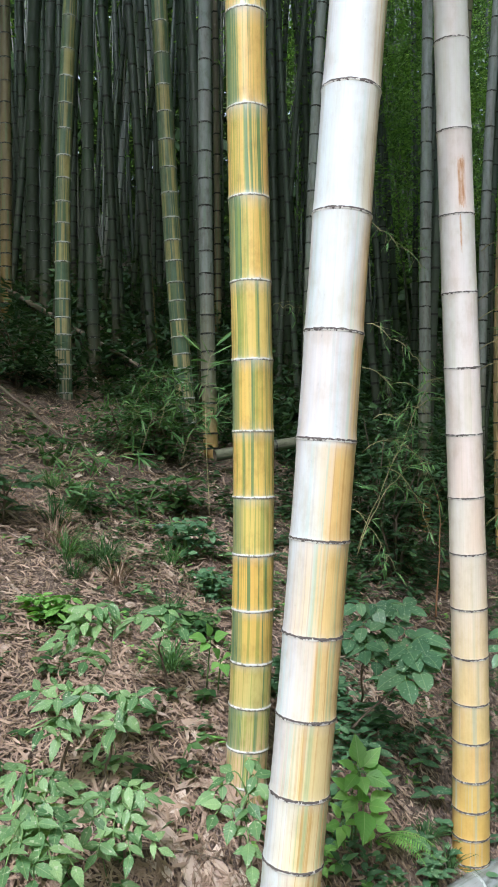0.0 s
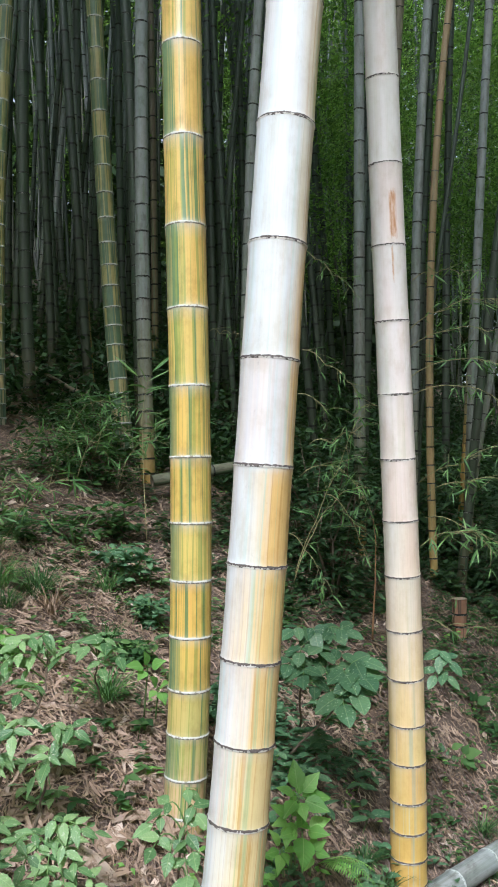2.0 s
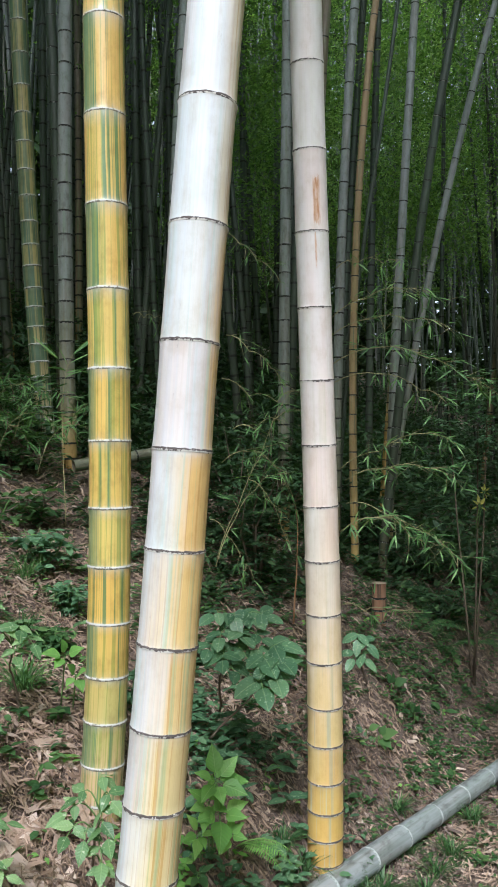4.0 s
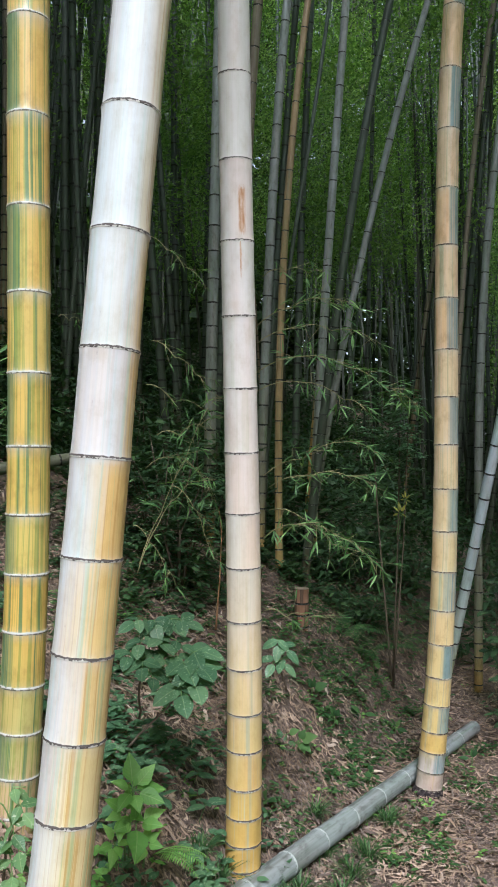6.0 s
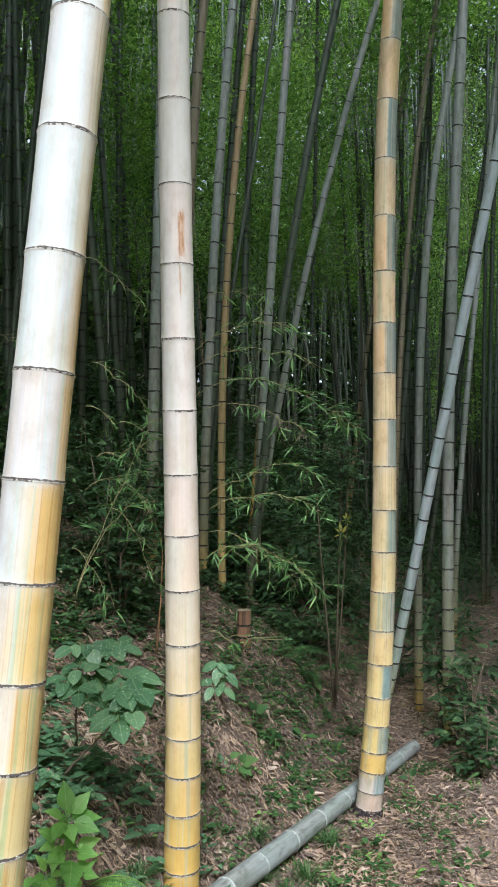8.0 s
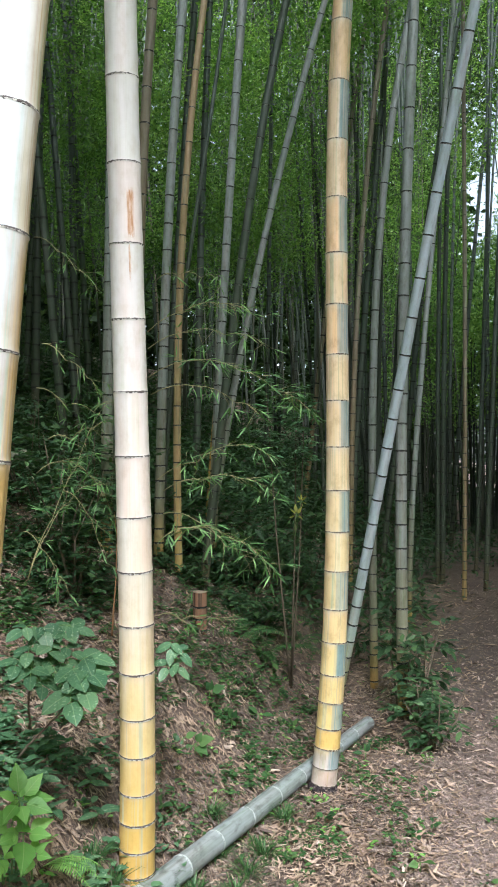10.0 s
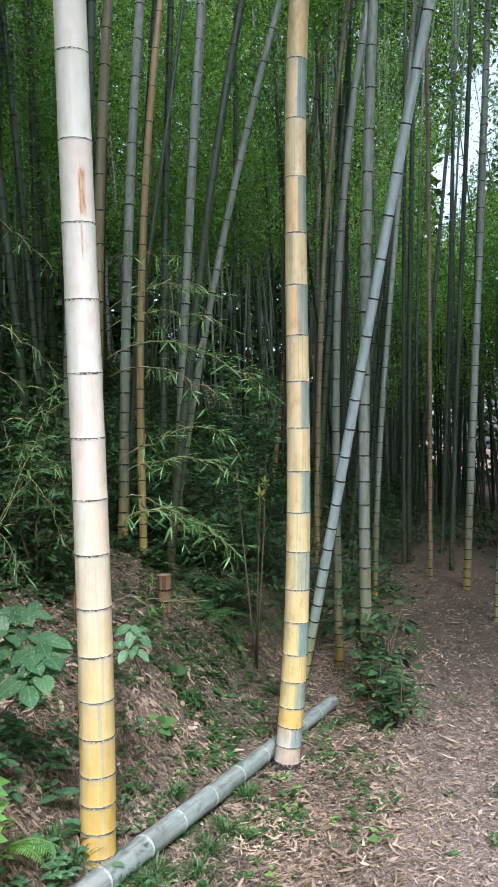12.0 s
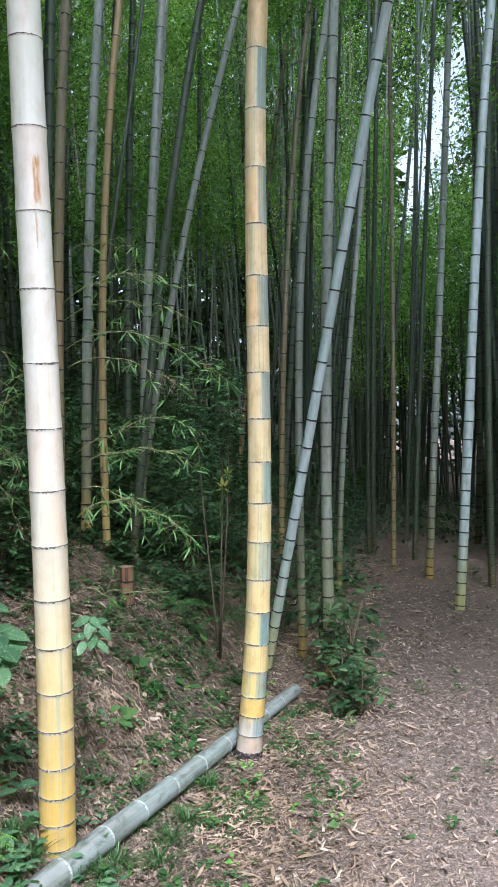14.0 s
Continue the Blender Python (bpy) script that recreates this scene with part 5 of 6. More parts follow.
rosette((1.607, 3.613, 0.016), (1.600, 3.594, 0.073), ((1.610, 3.531, 0.079), (1.578, 3.599, 0.057), (1.546, 3.561, 0.083), (1.583, 3.586, 0.120)),
        L_HERB, "small round-leaved herb in the leaf litter", 68, 1.1)
rosette((2.188, 3.124, 0.028), (2.177, 3.107, 0.084), ((2.156, 3.116, 0.120), (2.214, 3.078, 0.106), (2.175, 3.084, 0.074)),
        L_HERB, "small round-leaved herb in the leaf litter", 69, 1.1)
rosette((1.657, 3.112, 0.006), (1.649, 3.094, 0.059), ((1.609, 3.099, 0.084), (1.679, 3.072, 0.058), (1.666, 3.037, 0.096)),
        L_HERB, "small round-leaved herb in the leaf litter", 70, 1.1)
rosette((1.810, 2.618, 0.014), (1.800, 2.600, 0.063), ((1.748, 2.589, 0.069), (1.752, 2.602, 0.066), (1.816, 2.537, 0.101)),
        L_HERB, "small round-leaved herb in the leaf litter", 71, 1.1)
rosette((1.116, 2.628, -0.019), (1.110, 2.609, 0.027), ((1.083, 2.609, 0.021), (1.112, 2.579, 0.073), (1.067, 2.615, 0.044), (1.061, 2.589, 0.065)),
        L_HERB, "small round-leaved herb in the leaf litter", 72, 1.1)
rosette((2.178, 3.683, 0.010), (2.169, 3.665, 0.071), ((2.101, 3.696, 0.085), (2.161, 3.653, 0.133), (2.181, 3.644, 0.131)),
        L_HERB, "small round-leaved herb in the leaf litter", 73, 1.1)
rosette((2.216, 4.652, 1.100), (2.230, 4.589, 1.324), ((2.212, 4.598, 1.367), (2.256, 4.577, 1.356), (2.198, 4.605, 1.325), (2.266, 4.573, 1.313), (2.234, 4.588, 1.381), (2.249, 4.580, 1.281)),
        L_YELLOW, "sprig of yellowish leaves on a thin stem", 91, 0.9)
rosette((0.296, 2.330, 0.411), (0.288, 2.270, 0.574), ((0.244, 2.240, 0.631), (0.314, 2.250, 0.633), (0.229, 2.220, 0.588), (0.333, 2.220, 0.577), (0.264, 2.200, 0.543), (0.301, 2.270, 0.650)),
        L_LIME, "bright green young plant among its neighbours", 92, 0.95)
rosette((0.345, 2.300, 0.401), (0.341, 2.240, 0.501), ((0.372, 2.220, 0.534), (0.384, 2.200, 0.505), (0.307, 2.200, 0.531), (0.352, 2.240, 0.548), (0.319, 2.180, 0.484)),
        L_LIME, "low bright green plant among its neighbours", 93, 0.95)
rosette((2.203, 4.658, 1.082), (2.204, 4.602, 1.239), ((2.172, 4.617, 1.282), (2.233, 4.588, 1.289), (2.159, 4.624, 1.226), (2.249, 4.581, 1.217), (2.198, 4.605, 1.310)),
        L_YELLOW, "sprig of yellowing leaves on a thin stem", 94, 0.9)


def bamboo_branch(points, n, length, label, seed, start=0.15, twig=M_PALE_TWIG, r=0.0019):
    """A thin arching branch with narrow drooping leaves towards its end."""
    rng = random.Random(seed)
    n = round(n * 1.25)
    ob = thing("bamboo_branch", points[0], label, "bamboo branch")
    pts = []
    for a, b in zip(points, points[1:]):
        pts += arc(a, b, 0.02, 5)[:-1]
    pts.append(Vector(points[-1]))
    stem(ob, pts, r, 0.0007, twig, "twig")
    for i in range(n):
        t = start + (1 - start) * i / (n - 1)
        k = t * (len(pts) - 1)
        j = min(int(k), len(pts) - 2)
        p = pts[j].lerp(pts[j + 1], k - j)
        ahead = (pts[j + 1] - pts[j]).normalized()
        off = Vector((rng.uniform(-1, 1), rng.uniform(-1, 1), rng.uniform(-0.7, 0.5)))
        d = ahead * rng.uniform(0.3, 0.9) + off * 1.05
        if rng.random() < 0.5:
            q = p + d.normalized() * rng.uniform(0.03, 0.09)
            stem(ob, [p, p.lerp(q, 0.5), q], 0.0008, 0.0006, twig, "twig")
            for s in range(3):
                put_leaf(rng.choice(L_BLADE), ob, q, d + Vector((rng.uniform(-1, 1), rng.uniform(-1, 1), rng.uniform(-0.8, 0.3))) * 1.0, (rng.uniform(-0.7, 0.7), rng.uniform(-0.9, 0.3), 1), length * rng.uniform(0.6, 1.1))
        else:
            put_leaf(rng.choice(L_BLADE), ob, p, d, (rng.uniform(-0.7, 0.7), rng.uniform(-0.9, 0.3), 1), length * rng.uniform(0.6, 1.1))
    return ob


bamboo_branch(((0.935, 3.367, 1.926), (1.116, 3.254, 1.996), (1.282, 3.147, 1.944), (1.398, 3.055, 1.858), (1.528, 3.012, 1.784)), 46, 0.08, "thin arching bamboo branch with narrow green leaves", 1, 0.2)
bamboo_branch(((0.932, 3.368, 2.123), (1.068, 3.271, 2.202), (1.189, 3.178, 2.231), (1.343, 3.126, 2.173)), 30, 0.07, "thin arching bamboo branch with narrow green leaves", 2, 0.15)
bamboo_branch(((0.933, 3.368, 2.049), (1.092, 3.263, 2.117), (1.213, 3.170, 2.099), (1.371, 3.117, 2.065)), 30, 0.07, "thin arching bamboo branch with narrow green leaves", 3, 0.15)
bamboo_branch(((0.947, 3.363, 1.852), (1.117, 3.254, 1.886), (1.261, 3.154, 1.812), (1.363, 3.120, 1.754)), 16, 0.075, "thin arching bamboo branch with narrow green leaves", 4, 0.3)
bamboo_branch(((0.976, 3.354, 1.486), (1.121, 3.253, 1.561), (1.262, 3.153, 1.634), (1.398, 3.108, 1.588)), 30, 0.07, "thin arching bamboo branch with narrow green leaves", 5, 0.15)
bamboo_branch(((0.999, 3.346, 1.437), (1.145, 3.245, 1.489), (1.286, 3.145, 1.492), (1.410, 3.104, 1.423)), 30, 0.07, "thin arching bamboo branch with narrow green leaves", 6, 0.15)
bamboo_branch(((0.979, 3.352, 1.219), (1.102, 3.259, 1.285), (1.244, 3.159, 1.245), (1.393, 3.057, 1.120)), 46, 0.08, "thin arching bamboo branch with narrow green leaves", 7, 0.15)
bamboo_branch(((1.001, 3.345, 1.340), (1.124, 3.252, 1.310), (1.222, 3.167, 1.209), (1.312, 3.137, 1.140)), 16, 0.07, "thin arching bamboo branch with narrow green leaves", 8, 0.15)
bamboo_branch(((0.989, 3.455, 2.369), (1.071, 3.375, 2.384), (1.150, 3.296, 2.361), (1.221, 3.272, 2.350)), 12, 0.07, "thin arching bamboo branch with narrow green leaves", 9, 0.15)
bamboo_branch(((1.010, 3.448, 0.888), (1.090, 3.368, 0.874), (1.168, 3.290, 0.885), (1.260, 3.259, 0.862)), 14, 0.06, "thin arching bamboo branch with narrow green leaves", 10, 0.15)
bamboo_branch(((0.469, 3.522, 2.527), (0.564, 3.491, 2.466), (0.635, 3.467, 2.392), (0.726, 3.384, 2.283)), 22, 0.055, "thin arching bamboo branch with narrow green leaves", 11, 0.15)
bamboo_branch(((0.479, 3.300, 2.038), (0.567, 3.250, 1.967), (0.647, 3.200, 1.894), (0.688, 3.200, 1.827)), 18, 0.06, "thin arching bamboo branch with narrow green leaves", 12, 0.05)
bamboo_branch(((0.429, 3.200, 1.135), (0.513, 3.200, 1.336), (0.603, 3.200, 1.537), (0.697, 3.200, 1.760)), 16, 0.07, "thin arching bamboo branch with narrow green leaves", 13, 0.5)
bamboo_branch(((0.411, 3.100, 1.115), (0.487, 3.100, 1.299), (0.562, 3.100, 1.407), (0.644, 3.100, 1.468)), 14, 0.09, "thin arching bamboo branch with narrow green leaves", 14, 0.4)
bamboo_branch(((0.460, 3.300, 1.858), (0.576, 3.300, 1.789), (0.680, 3.250, 1.763), (0.759, 3.200, 1.804)), 24, 0.06, "thin arching bamboo branch with narrow green leaves", 15, 0.15)
bamboo_branch(((0.506, 3.300, 1.651), (0.599, 3.300, 1.651), (0.680, 3.250, 1.695), (0.770, 3.200, 1.726)), 24, 0.06, "thin arching bamboo branch with narrow green leaves", 16, 0.15)
bamboo_branch(((0.474, 3.400, 1.512), (0.584, 3.350, 1.559), (0.668, 3.300, 1.513), (0.760, 3.300, 1.375)), 24, 0.06, "thin arching bamboo branch with narrow green leaves", 17, 0.15)
bamboo_branch(((0.558, 3.200, 1.447), (0.647, 3.200, 1.358), (0.692, 3.200, 1.246), (0.732, 3.200, 1.157)), 12, 0.06, "thin arching bamboo branch with narrow green leaves", 18, 0.15)
bamboo_branch(((0.414, 3.300, 1.283), (0.483, 3.300, 1.214), (0.544, 3.250, 1.106), (0.580, 3.200, 1.045)), 16, 0.07, "thin arching bamboo branch with narrow green leaves", 19, 0.15)
bamboo_branch(((0.123, 4.200, 2.265), (0.176, 4.200, 2.250), (0.234, 4.200, 2.250), (0.278, 4.200, 2.236)), 8, 0.06, "thin arching bamboo branch with narrow green leaves", 20, 0.15)
bamboo_branch(((-0.829, 3.600, 1.108), (-0.733, 3.500, 1.316), (-0.626, 3.450, 1.439), (-0.486, 3.400, 1.512)), 14, 0.1, "thin arching bamboo branch with narrow green leaves", 21, 0.55)
bamboo_branch(((-0.854, 3.600, 1.133), (-0.818, 3.500, 1.316), (-0.794, 3.450, 1.439), (-0.688, 3.400, 1.512)), 14, 0.1, "thin arching bamboo branch with narrow green leaves", 22, 0.4)
bamboo_branch(((-0.161, 3.300, 1.260), (-0.173, 3.300, 1.513), (-0.180, 3.300, 1.743), (-0.157, 3.300, 1.905)), 6, 0.16, "thin arching bamboo branch with narrow green leaves", 23, 0.85)
bamboo_branch(((0.898, 3.900, 0.717), (0.914, 3.900, 0.962), (0.920, 3.900, 1.180), (0.903, 3.900, 1.316)), 5, 0.05, "reddish bare stem with few leaves", 24, 0.6, M_RED_TWIG, 0.005)
bamboo_branch(((-0.513, 4.600, 1.627), (-0.449, 4.600, 1.820), (-0.330, 4.500, 1.892), (-0.202, 4.450, 1.842)), 26, 0.09, "leafy bamboo shoot in the shaded undergrowth", 40, 0.1)
bamboo_branch(((-0.703, 4.800, 1.664), (-0.636, 4.800, 1.865), (-0.508, 4.700, 1.940), (-0.373, 4.650, 1.887)), 26, 0.09, "leafy bamboo shoot in the shaded undergrowth", 41, 0.1)
bamboo_branch(((-0.583, 4.400, 1.501), (-0.522, 4.400, 1.685), (-0.405, 4.300, 1.757), (-0.282, 4.250, 1.710)), 26, 0.09, "leafy bamboo shoot in the shaded undergrowth", 42, 0.1)
bamboo_branch(((-0.246, 4.400, 1.562), (-0.184, 4.400, 1.746), (-0.075, 4.300, 1.817), (0.044, 4.250, 1.769)), 26, 0.09, "leafy bamboo shoot in the shaded undergrowth", 43, 0.1)
bamboo_branch(((-0.352, 4.200, 1.445), (-0.293, 4.200, 1.620), (-0.186, 4.100, 1.690), (-0.071, 4.050, 1.646)), 26, 0.09, "leafy bamboo shoot in the shaded undergrowth", 44, 0.1)
bamboo_branch(((-0.770, 4.600, 1.434), (-0.706, 4.600, 1.627), (-0.581, 4.500, 1.704), (-0.450, 4.450, 1.656)), 26, 0.09, "leafy bamboo shoot in the shaded undergrowth", 45, 0.1)
bamboo_branch(((-0.931, 4.600, 1.499), (-0.866, 4.600, 1.691), (-0.738, 4.500, 1.767), (-0.605, 4.450, 1.718)), 26, 0.09, "leafy bamboo shoot in the shaded undergrowth", 46, 0.1)


def bush(base, height, spread, stems, twigs, pairs, length, width, material, label, seed, wood=M_TWIG, low=0.15, slim=0.75, name="shrub"):
    """A leafy shrub: several stems, and a crown of leaves set in pairs along its twigs."""
    g = np.random.default_rng(seed)
    base = Vector((base[0], base[1], floor_z(base[0], base[1])))
    ob = thing(name, base, label, "shrub")
    origin, heading = [], []
    for s in range(stems):
        a = g.uniform(0, 2 * math.pi)
        top = Vector((math.cos(a) * spread * g.uniform(0.1, 0.7), math.sin(a) * spread * g.uniform(0.1, 0.7), height * g.uniform(0.7, 1.0)))
        mid = top * 0.5 + Vector((g.uniform(-1, 1), g.uniform(-1, 1), 0)) * spread * 0.15
        pts = [Vector((0, 0, -0.03)), mid * 0.5, mid, mid.lerp(top, 0.5), top]
        bm = bmesh.new()
        tube(bm, pts, [0.007, 0.006, 0.005, 0.0035, 0.0015], 6)
        part("stem", bm, wood, ob)
        for k in range(twigs // stems):
            t = g.uniform(low, 1.0) * 3.999
            j = int(t)
            origin.append(pts[j].lerp(pts[j + 1], t - j))
            b = g.uniform(0, 2 * math.pi)
            heading.append((math.cos(b), math.sin(b), g.uniform(-0.25, 0.5)))
    o, h = np.array(origin), unit(np.array(heading))
    run = g.uniform(0.4, 1.0, len(o)) * spread * 0.6
    bases, ways, sides = [], [], []
    for i in range(pairs):
        t = (i + 1) / pairs
        p = o + h * (run * t)[:, None] - np.array([0, 0, 0.12]) * (run * t * t)[:, None]
        lat = unit(np.cross(h, [0, 0, 1.0]))
        for s in (-1, 1):
            d = h * 0.6 + lat * s + g.normal(0, 0.25, h.shape)
            bases.append(p), ways.append(d), sides.append(np.cross(d, np.array([0, 0, 1.0]) + g.normal(0, 0.35, h.shape)))
    bb, ww, ss = np.concatenate(bases), np.concatenate(ways), np.concatenate(sides)
    ln = g.uniform(0.65, 1.15, len(bb)) * length
    v, f = blades(bb, ww, ss, ln, ln * width, 0.2, slim)
    me = bpy.data.meshes.new("crown")
    me.from_pydata(v.tolist(), [], f)
    me.materials.append(material)
    crown = new("crown", me)
    crown.parent = ob
    return ob


def fern(base, fronds, length, label, seed, material=M_HERB, aim=None):
    """Arching fronds, each a rib with narrowing pinnae."""
    rng = random.Random(seed)
    base = Vector((base[0], base[1], floor_z(base[0], base[1])))
    ob = thing("fern", base, label, "fern")
    for i in range(fronds):
        a = aim + rng.uniform(-0.7, 0.7) if aim is not None else 2 * math.pi * (i + rng.random() * 0.6) / fronds
        L = length * rng.uniform(0.75, 1.1)
        n = 24
        pts = [Vector((math.cos(a) * L * t, math.sin(a) * L * t, L * (0.75 * t - 0.72 * t * t))) for t in (k / n for k in range(n + 1))]
        b, w, s, ln = [], [], [], []
        for k in range(4, n + 1):
            ahead = (pts[k] - pts[k - 1]).normalized()
            lat = ahead.cross(Vector((0, 0, 1))).normalized()
            t = k / n
            size = L * 0.27 * min(1.0, 0.45 + 2.2 * (t - 0.15)) * (1.04 - t) ** 0.75
            for sgn in (-1, 1):
                d = lat * sgn + ahead * (0.3 + 0.35 * t) + Vector((0, 0, rng.uniform(-0.22, -0.02)))
                b.append(pts[k]), w.append(d), s.append(ahead - d * 0.2), ln.append(size * rng.uniform(0.88, 1.1))
        v, f = blades(np.array(b), np.array(w), np.array(s), np.array(ln), np.array(ln) * 0.2, 0.2, 0.62)
        me = bpy.data.meshes.new("frond")
        bm = bmesh.new()
        tube(bm, pts, [0.002 - 0.00006 * k for k in range(n + 1)], 5)
        bm.to_mesh(me)
        nv = len(me.vertices)
        rib_v, rib_f = [tuple(p.co) for p in me.vertices], [tuple(p.vertices) for p in me.polygons]
        bm.free()
        me2 = bpy.data.meshes.new("frond")
        me2.from_pydata(rib_v + v.tolist(), [], rib_f + [[q + nv for q in face] for face in f])
        me2.materials.append(material)
        bpy.data.meshes.remove(me)
        frond = new("frond", me2)
        frond.parent = ob
    return ob


def grass(base, n, length, label, seed, material=M_HERB):
    g = np.random.default_rng(seed)
    z = floor_z(base[0], base[1])
    a = g.uniform(0, 2 * math.pi, n)
    b = np.stack([base[0] + g.normal(0, 0.012, n), base[1] + g.normal(0, 0.012, n), np.full(n, z)], 1)
    lean = g.uniform(0.2, 1.0, n)
    w = np.stack([np.cos(a) * lean, np.sin(a) * lean, np.full(n, 1.0)], 1)
    s = np.stack([-np.sin(a), np.cos(a), np.zeros(n)], 1)
    v, f = blades(b, w, s, g.uniform(0.5, 1.1, n) * length, g.uniform(0.003, 0.005, n), 0.55, 0.7)
    return bulk_object("grass_tuft", v, f, material, label, "grass", "")


bush((2.24, 4.76), 2.02, 0.28, 3, 130, 5, 0.042, 0.46, M_MIDLEAF, "slim sapling with small dark leaves held high", 1, low=0.74)
bush((2.77, 4.13), 0.62, 0.3, 6, 54, 3, 0.075, 0.42, M_DEEP, "low dark glossy shrub at the trail edge", 2, low=0.15)
bush((2.60, 3.70), 0.36, 0.3, 6, 48, 3, 0.068, 0.42, M_DEEP, "low dark shrub spreading over the trail edge", 3, low=0.15)
bush((2.92, 4.57), 0.75, 0.15, 2, 16, 3, 0.1, 0.36, M_DEEP, "young broad-leaved shrub beside a culm", 4, low=0.5)
bush((0.80, 4.42), 0.85, 0.55, 6, 110, 6, 0.055, 0.4, M_DEEP, "dark leafy shrub on the shaded bank", 5, low=0.15)
bush((0.70, 4.75), 0.8, 0.5, 6, 110, 6, 0.055, 0.4, M_DEEP, "dark leafy shrub on the shaded bank", 6, low=0.15)
bush((1.15, 5.48), 0.8, 0.5, 6, 100, 6, 0.055, 0.4, M_DEEP, "dark leafy shrub on the shaded bank", 7, low=0.15)
bush((0.63, 5.67), 0.8, 0.5, 6, 90, 6, 0.06, 0.4, M_DEEP, "dark leafy shrub on the shaded bank", 8, low=0.15)
bush((-0.64, 5.38), 0.5, 0.5, 6, 90, 6, 0.07, 0.2, M_HERB, "feathery green undergrowth among the culms", 9, low=0.15)
bush((-0.52, 4.9), 0.4, 0.4, 6, 80, 6, 0.06, 0.3, M_HERB, "feathery green undergrowth among the culms", 10, low=0.15)
bush((-0.83, 4.77), 0.3, 0.5, 6, 70, 5, 0.06, 0.3, M_HERB, "low green undergrowth on the bank", 11, low=0.15)
bush((-1.52, 5.31), 0.55, 0.5, 6, 80, 6, 0.07, 0.35, M_DEEP, "dark leafy undergrowth on the bank", 12, low=0.15)
bush((-1.02, 3.35), 0.28, 0.22, 4, 26, 3, 0.09, 0.35, M_DEEP, "small glossy dark shrub on the bank", 13, low=0.15)
bush((2.22, 5.20), 0.3, 0.5, 6, 80, 6, 0.06, 0.3, M_DEEP, "dark undergrowth below the grove", 14, low=0.15)
bush((2.92, 6.16), 0.5, 0.5, 6, 80, 6, 0.06, 0.3, M_DEEP, "dark undergrowth below the grove", 15, low=0.15)
bush((2.20, 5.83), 0.3, 0.5, 6, 80, 6, 0.06, 0.3, M_DEEP, "dark undergrowth below the grove", 16, low=0.15)
bush((1.91, 6.09), 0.28, 0.5, 6, 80, 6, 0.06, 0.3, M_DEEP, "dark undergrowth below the grove", 17, low=0.15)
bush((-0.00, 4.38), 0.2, 0.3, 5, 36, 4, 0.06, 0.35, M_DEEP, "low shrub behind the striped culm", 18, low=0.15)
bush((-0.36, 4.29), 0.2, 0.3, 5, 40, 4, 0.06, 0.42, M_HERB, "low herb with rounded leaflets", 19, low=0.15)
bush((10.12, 14.99), 1.2, 0.9, 8, 120, 7, 0.09, 0.35, M_DEEP, "bushy undergrowth at the far bend of the trail", 20, low=0.15)
for k, (bx, by, bh, bs, bl, bw, bm_, words) in enumerate((
        (-0.78, 3.75, 0.16, 0.2, 0.05, 0.42, M_HERB, "low green herb on the bank"), (-0.30, 3.72, 0.2, 0.18, 0.055, 0.5, M_MIDLEAF, "low herb with paired rounded leaflets"),
        (-0.12, 3.5, 0.16, 0.16, 0.05, 0.45, M_MIDLEAF, "low herb with paired rounded leaflets"), (-0.55, 4.05, 0.2, 0.25, 0.05, 0.4, M_HERB, "low green herb on the bank"),
        (-1.05, 4.2, 0.22, 0.26, 0.05, 0.4, M_HERB, "low green herb on the bank"), (-0.20, 2.95, 0.12, 0.14, 0.045, 0.5, M_HERB, "low green herb on the bank"),
        (-0.66, 2.75, 0.12, 0.14, 0.045, 0.5, M_BRIGHT, "light green herb on the bank"), (0.12, 2.75, 0.2, 0.16, 0.06, 0.5, M_MIDLEAF, "dark herb between the culms"))):
    bush((bx, by), bh, bs, 5, 26, 4, bl, bw, bm_, words, 60 + k, wood=M_STALK, low=0.25)
fern((0.41, 2.57), 3, 0.2, "bright green fern frond beside the young plant", 1, M_BRIGHT, -0.5)
fern((-0.86, 3.83), 6, 0.24, "light green fern on the bank", 2, M_HERB)
fern((-1.58, 6.11), 6, 0.4, "green fern in the undergrowth", 3, M_HERB)
fern((2.43, 5.49), 7, 0.36, "dark green fern below the grove", 4, M_HERB)
fern((2.23, 5.45), 7, 0.36, "dark green fern below the grove", 5, M_HERB)
fern((2.55, 5.36), 7, 0.36, "dark green fern below the grove", 6, M_HERB)
fern((2.09, 4.85), 7, 0.36, "dark green fern below the grove", 7, M_HERB)
fern((3.05, 6.11), 7, 0.36, "dark green fern below the grove", 8, M_HERB)
fern((1.90, 4.80), 7, 0.36, "dark green fern below the grove", 9, M_HERB)
grass((-0.25, 2.61), 170, 0.24, "tuft of thin bright green grass", 1, M_BLADE)
grass((-0.59, 3.36), 90, 0.26, "tuft of long dark grass on the bank", 2)
grass((-0.67, 3.11), 70, 0.2, "tuft of long dark grass on the bank", 3)
